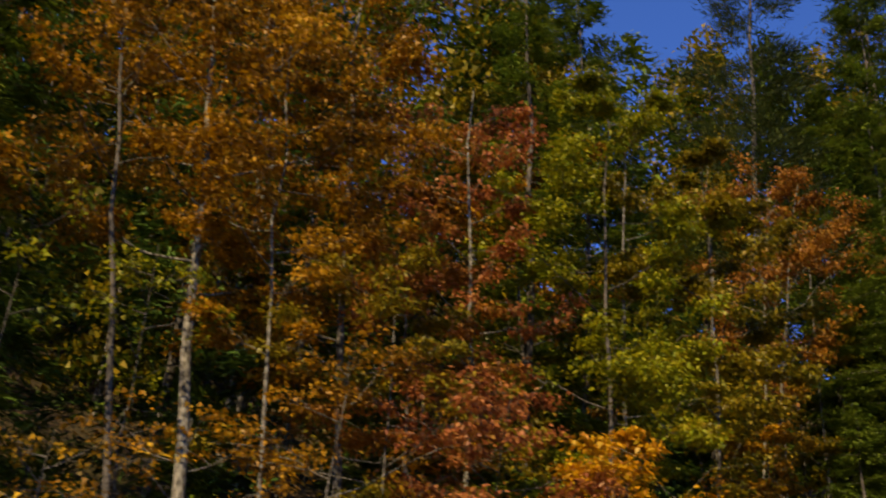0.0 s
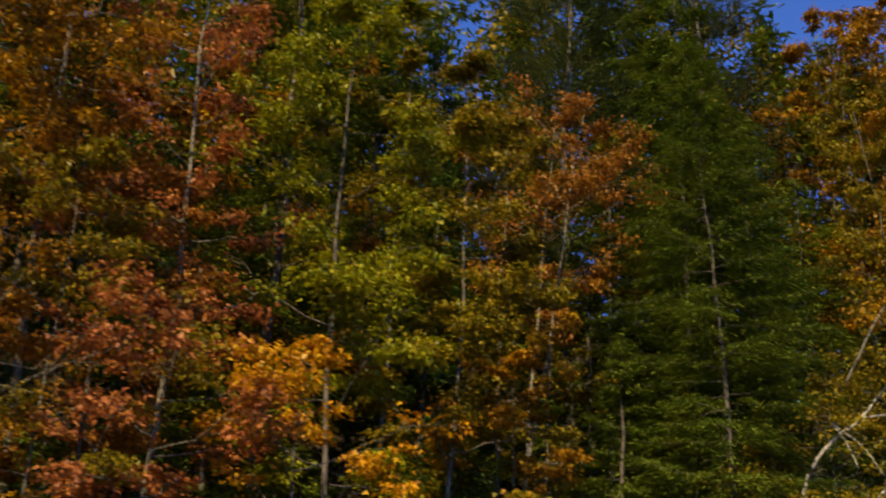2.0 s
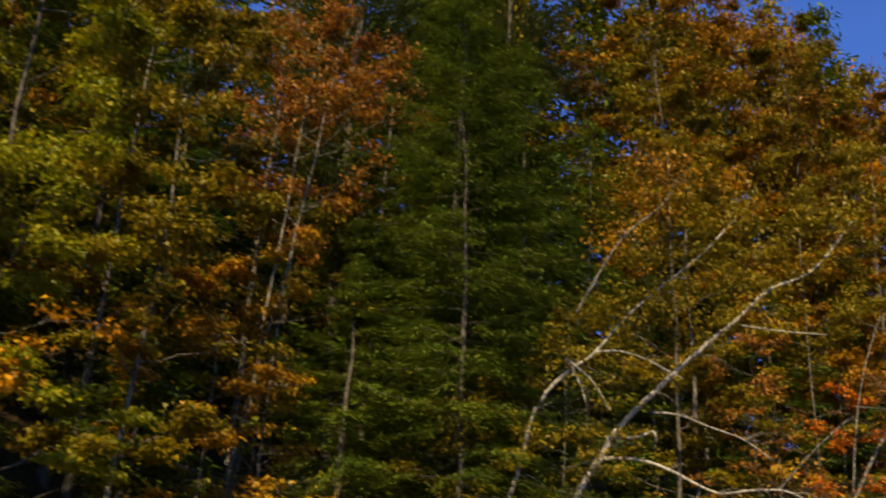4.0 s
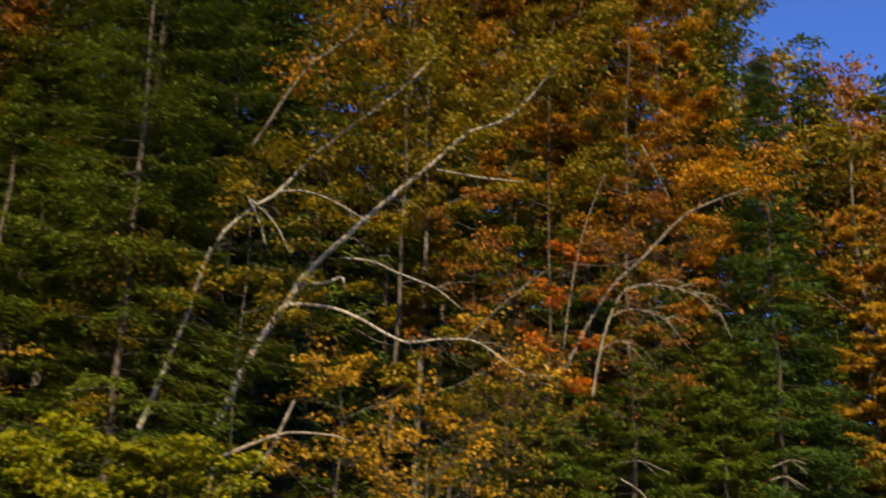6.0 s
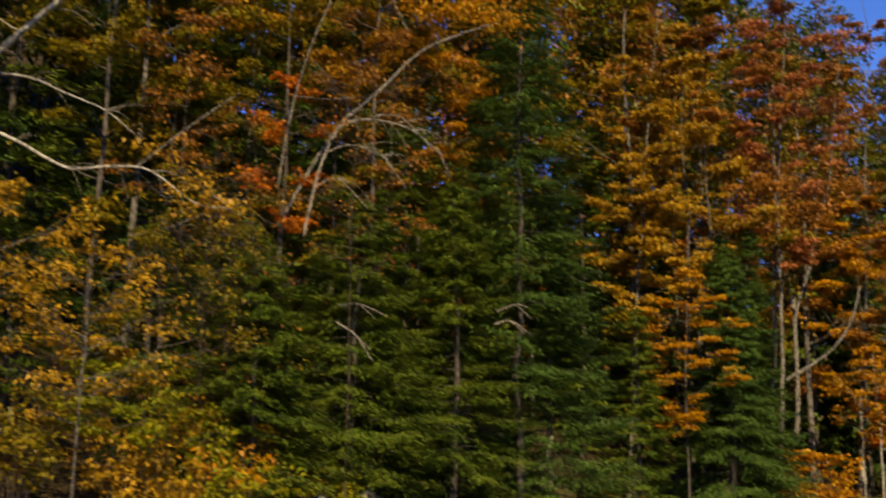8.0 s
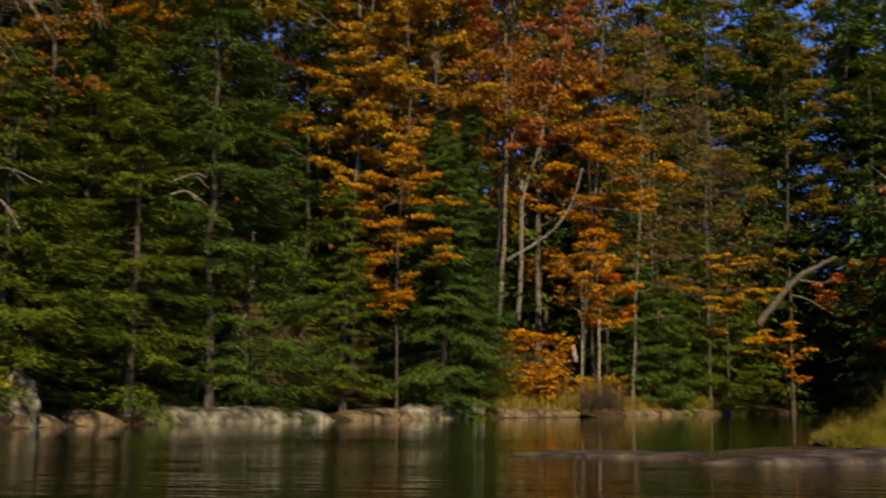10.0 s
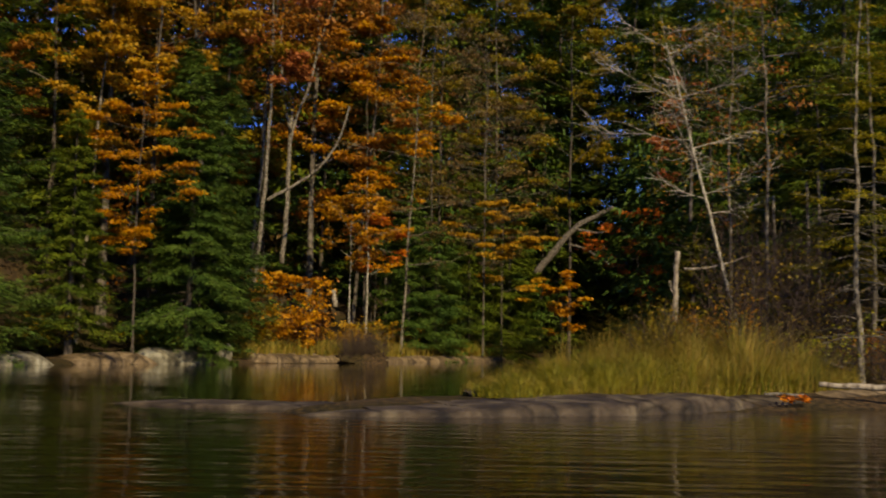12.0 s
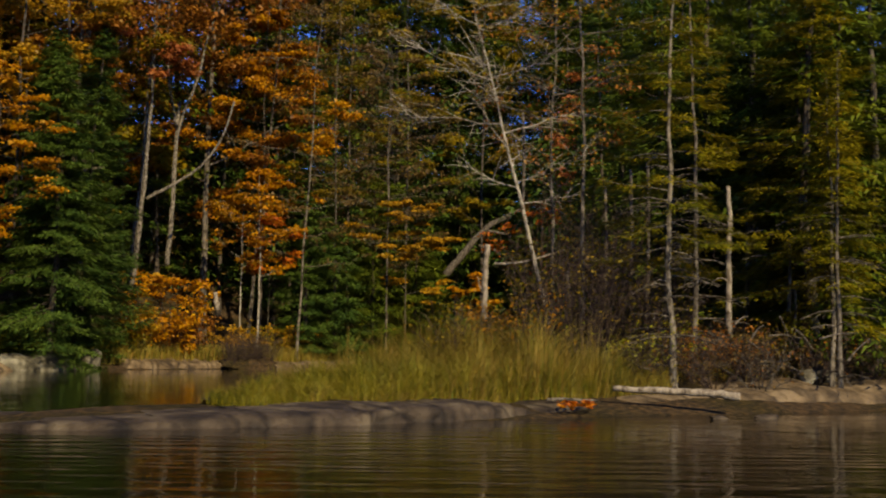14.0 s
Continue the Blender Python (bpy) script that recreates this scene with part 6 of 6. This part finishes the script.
BANK = "pale rocks along the far bank"
boulder("boulder", "pale lichen-grey boulder at the waterline", 19.3, 40.6, (0.7, 1.0, 1.35), 40, ROCK_PALE, 51, 0.55, (4, -6), 0.30, BANK, 0.7, 14)
boulder("boulder", "pale grey ledge with lichen at the waterline", 16.9, 38.4, (1.2, 0.9, 1.2), 48, ROCK_PALE, 52, 0.6, (0, 14), 0.32, BANK, 0.7, 14)
boulder("boulder", "pale grey ledge with lichen at the waterline", 14.9, 36.4, (1.3, 0.8, 0.8), 45, ROCK_PALE, 53, 0.5, (0, 0), 0.32, BANK, 0.7, 14)
ledge("rock_ledge", "pale granite ledge below the lichen-grey boulders", [(12.4, 32.4), (13.9, 34.3), (16.7, 37.0), (19.2, 39.6), (21.3, 41.6)], [0.35, 0.55, 0.65, 0.75, 0.55], 1.6, ROCK, 11, 0.12, 1.2, 0.3, BANK)
ledge("rock_ledge", "low brown ledge in the shade of the hemlocks", [(21.9, 41.9), (22.8, 42.6), (23.6, 43.0)], [0.4, 0.42, 0.25], 1.0, ROCK, 12, 0.1, 0.8, 0.3, BANK)
ledge("rock_ledge", "long smooth pale granite ledge at the waterline", [(24.6, 43.5), (26.6, 44.3), (29.5, 45.3), (33.0, 46.5)], [0.55, 0.50, 0.52, 0.36], 1.4, ROCK_PALE, 13, 0.12, 1.5, 0.25, BANK)
ledge("rock_ledge", "low tan granite ledge at the waterline", [(34.0, 46.9), (36.0, 47.8), (38.2, 48.6)], [0.32, 0.42, 0.4], 1.2, ROCK, 14, 0.12, 1.2, 0.3, BANK)
ledge("rock_ledge", "pale granite ledge with a square end at the waterline", [(38.0, 48.5), (39.8, 49.2), (41.4, 49.8)], [0.5, 0.6, 0.55], 1.2, ROCK_PALE, 15, 0.12, 1.3, 0.2, BANK)
boulder("boulder", "tall wet grey boulder at the waterline", 42.2, 50.3, (0.6, 0.6, 0.9), 15, ROCK_PALE, 75, 0.0, (0, 0), 0.3, BANK)
ledge("rock_ledge", "low earth-brown ledge below the orange bushes", [(44.0, 50.7), (47.0, 51.2), (50.4, 51.9)], [0.5, 0.45, 0.4], 1.3, ROCK, 16, 0.14, 1.2, 0.4, BANK)
ledge("rock_ledge", "low earth-brown ledge along the inlet", [(52.4, 52.9), (57.0, 55.4), (62.0, 56.3), (67.5, 57.3), (72.0, 58.9)], [0.35, 0.3, 0.4, 0.35, 0.3], 1.3, ROCK, 17, 0.16, 1.6, 0.4, BANK)


# ---- sedge, brush and fallen leaves ----
def blades(name, label, spots, heights, width, mat, category, seed, lean=0.25):
    """Grass blades in one mesh: each a bent, tapering strip."""
    rng = np.random.default_rng(seed)
    k = len(spots)
    root = np.c_[spots, ground(spots[:, 0], spots[:, 1])]
    az = rng.uniform(0, 2 * np.pi, k)
    away = np.c_[np.cos(az), np.sin(az), np.zeros(k)] * (rng.random(k) ** 1.5 * lean * 2 * heights)[:, None]
    up = np.array([0, 0, 1.0])
    side = np.c_[-np.sin(az + 0.6), np.cos(az + 0.6), np.zeros(k)] * (width * rng.uniform(0.6, 1.2, k))[:, None]
    mid = root + up * (heights * 0.6)[:, None] + away * 0.35
    tip = root + up * (heights * rng.uniform(0.85, 1.0, k))[:, None] + away
    v = np.stack([root - side / 2, root + side / 2, mid + side * 0.35, mid - side * 0.35, tip], 1).reshape(-1, 3)
    o = np.arange(k)[:, None] * 5
    g = Geo()
    g.add(v, np.concatenate([o + [0, 1, 2], o + [0, 2, 3], o + [3, 2, 4]], 1).reshape(-1, 3))
    return tagged(part(name, g.mesh(name), mat), label, category, kind="stuff")


def scatter(seed, count, x0, x1, lo, hi):
    rng = np.random.default_rng(seed)
    x = rng.uniform(x0, x1, count)
    return np.c_[x, lo(x) + rng.random(count) * (hi(x) - lo(x))]


front = lambda x: np.interp(x, [24, 27, 31, 33.3, 35.7, 39.5], [18.4, 17.4, 16.8, 16.6, 16.4, 16.2])
sp = scatter(1, 27000, 28.4, 36.4, lambda x: front(x) + 0.15, lambda x: front(x) + np.interp(x, [28, 30, 34, 36.5], [1.6, 3.6, 3.8, 2.2]))
hump = np.interp(sp[:, 0], [28.4, 30.0, 31.5, 33.0, 34.2, 35.2, 36.4], [0.25, 0.45, 0.9, 1.4, 1.55, 1.0, 0.55])
rng = np.random.default_rng(3)
tuft = 0.72 + 0.40 * np.sin(sp[:, 0] * 4.1 + 1.3 * np.sin(sp[:, 1] * 3.0)) * np.sin(sp[:, 1] * 3.3) + 0.16 * np.sin(sp[:, 0] * 9.7 + 2.0 * np.sin(sp[:, 1] * 7.0))
blades("sedge", "tall straw and green sedge on the spit", sp, hump * tuft * rng.uniform(0.45, 1.05, len(sp)), 0.013, SEDGE, "grass", 4, 0.75)
sp = scatter(16, 13000, 28.2, 34.5, lambda x: front(x) + 0.2, lambda x: front(x) + np.interp(x, [28, 30, 33, 34.5], [1.4, 2.2, 1.6, 0.8]))
blades("green_sedge", "yellow-green sedge at the tip of the spit", sp, np.interp(sp[:, 0], [28.2, 29.5, 31, 34.5], [0.32, 0.6, 0.95, 0.7]) * (0.75 + 0.3 * np.sin(sp[:, 0] * 6.3) * np.sin(sp[:, 1] * 5.1)) * rng.uniform(0.45, 1.0, len(sp)), 0.017, REED, "grass", 14, 0.7)
sp = scatter(6, 9000, 35.0, 47, lambda x: front(x) + 0.6, lambda x: front(x) + 4.0)
blades("bank_grass", "sparse dry grass on the brushy bank", sp, rng.uniform(0.15, 0.5, len(sp)), 0.02, SEDGE, "grass", 7, 0.5)
fx, fy = [p[0] for p in FAR_SHORE], [p[1] for p in FAR_SHORE]
sp = scatter(8, 7000, 40, 68, lambda x: np.interp(x, fx, fy) + 0.5, lambda x: np.interp(x, fx, fy) + 2.2)
blades("shore_grass", "dry grass along the far bank", sp, rng.uniform(0.4, 1.1, len(sp)), 0.05, SEDGE, "grass", 9, 0.4)


def brush(name, label, x, y, height, spread, stems, seed, mat=TWIG, leaf=None, leaves=0, size=0.07):
    """A leafless bush: stems from one root that fork into fine twigs."""
    rng = np.random.default_rng(seed)
    thing = tagged(new(name), label, "bush")
    g, tips = Geo(), []
    for _ in range(stems):
        az, out = rng.uniform(0, 6.28), rng.uniform(0.15, 1.0) * spread
        h = height * rng.uniform(0.6, 1.05)
        s = np.linspace(0, 1, 5)[:, None]
        d = np.array([math.cos(az), math.sin(az), 0])
        p = d * 0.12 + d * out * s ** 1.2 + np.array([0, 0, h]) * s ** 0.9 + rng.normal(size=(5, 3)) * 0.05 * s
        g.tube(p, 0.014 * (1 - 0.75 * s[:, 0]), 3)
        for _ in range(7):
            q = rng.uniform(0.3, 1)
            a = np.array([np.interp(q, s[:, 0], p[:, c]) for c in range(3)])
            b = a + unit(rng.normal(size=3) * [1, 1, 0.5] + [0, 0, 0.8]) * rng.uniform(0.2, 0.6)
            g.tube([a, (a + b) / 2 + rng.normal(size=3) * 0.03, b], [0.006, 0.005, 0.003], 3)
            tips.append(b)
    ob = part("stem", g.mesh("stem"), mat, thing)
    ob["kind"] = "stuff"
    if leaves:
        c = Geo()
        leaf_spray(c, rng, np.array(tips), 0.25, leaves, size)
        part("foliage", c.mesh("foliage"), leaf, thing)
    return place(thing, x, y)


for k, (bx, by, h) in enumerate([(35.8, 18.6, 2.8), (36.0, 19.4, 3.4), (35.6, 17.9, 2.4), (36.6, 18.3, 3.2), (37.4, 18.8, 3.4), (38.2, 19.4, 3.2), (37.0, 17.6, 2.0), (38.0, 17.9, 2.2), (38.6, 20.6, 3.4)]):
    brush("alder_bush", "leafless purple-brown alder bush behind the sedge", bx, by, h, 1.1, 26, 300 + k, TWIG, OLIVE, 260, 0.06)
for k, (bx, by, h, lf) in enumerate([(36.3, 17.0, 1.0, LIME), (37.6, 16.8, 0.8, RUST), (38.7, 16.5, 0.8, RUST), (39.8, 16.6, 0.9, OLIVE), (41.2, 16.4, 1.0, RUST), (34.2, 18.4, 1.4, GOLD), (33.4, 19.2, 1.3, OLIVE), (42.4, 16.2, 1.1, OLIVE)]):
    brush("low_bush", "low brush with a few dry leaves", bx, by, h, 0.9, 18, 330 + k, TWIG, lf, 500, 0.06)
for k in range(26):
    bx = 36.4 + k * 0.42
    by = 17.0 + 1.6 * math.sin(k * 2.7) - (bx - 36) * 0.12 + 0.6
    brush("low_brush", "tangled brown leafless brush on the bank", bx, by, 0.55 + 0.4 * abs(math.sin(k * 1.9)), 1.0, 14, 420 + k, (TWIG, BARK_GREY)[k % 4 == 0], DUSK, 160, 0.06)
for k in range(7):
    bx = 38.0 + k * 1.05
    boulder("stone", "small brown stone among the brush", bx, 16.4 - (bx - 38) * 0.2 + 0.5 * math.sin(k * 3.3), (0.16 + 0.08 * math.sin(k), 0.15, 0.12), k * 40, (ROCK, ROCK_PALE, ROCK_DARK)[k % 3], 110 + k)
mound = boulder("root_mound", "dark overturned root mound at the waterline", 51.2, 52.2, (2.1, 0.9, 0.55), 25, m_soil, 131, 0.1, (0, 0), 0.5)
for k in range(6):
    brush("root_brush", "dark tangle of bare roots over the root mound", 49.9 + k * 0.55, 51.6 + k * 0.2, 1.7, 0.9, 30, 460 + k, TWIG)
mound["category"] = "root mound"
for k, (bx, by, h, lf) in enumerate([(52.5, 55, 1.6, YELLOW), (55.5, 57, 1.8, OLIVE), (58, 58, 1.8, YELLOW), (48.5, 53.5, 1.8, RUST), (46.5, 53, 1.6, AMBER), (62, 59, 2.0, OLIVE), (44.5, 52.4, 1.4, OLIVE), (13.4, 35.4, 1.6, LIME), (15.0, 37.2, 1.7, LIME), (16.4, 38.6, 1.8, OLIVE), (18.0, 40.4, 1.9, LIME), (12, 34.2, 1.7, YELLOW), (14, 36.6, 1.9, AMBER), (13, 37, 2.2, LIME), (15, 39, 2.6, OLIVE), (11, 34, 2.6, YELLOW), (18, 41, 2.4, LIME), (8.5, 33, 2.8, OLIVE), (13.5, 37.5, 3.0, GOLD), (33, 48.4, 1.3, OLIVE), (39, 50.8, 1.3, LIME)]):
    brush("shore_bush", "leafy bush along the far bank", bx, by, h, 1.5, 22, 360 + k, TWIG, lf, 1300, 0.14)

rng = np.random.default_rng(21)
g = Geo()
c = np.c_[32.9 + rng.normal(size=60) * 0.22, 15.75 + rng.normal(size=60) * 0.1, 0.14 + rng.random(60) * 0.1]
g.leaves(c, rng.normal(size=(60, 3)) * [1, 1, 0.3], np.c_[rng.normal(size=(60, 2)) * 0.5, np.ones(60)], 0.12, 0.08)
tagged(part("fallen_leaves", g.mesh("fallen_leaves"), SCARLET), "small heap of orange fallen leaves at the water", "leaves", kind="stuff")
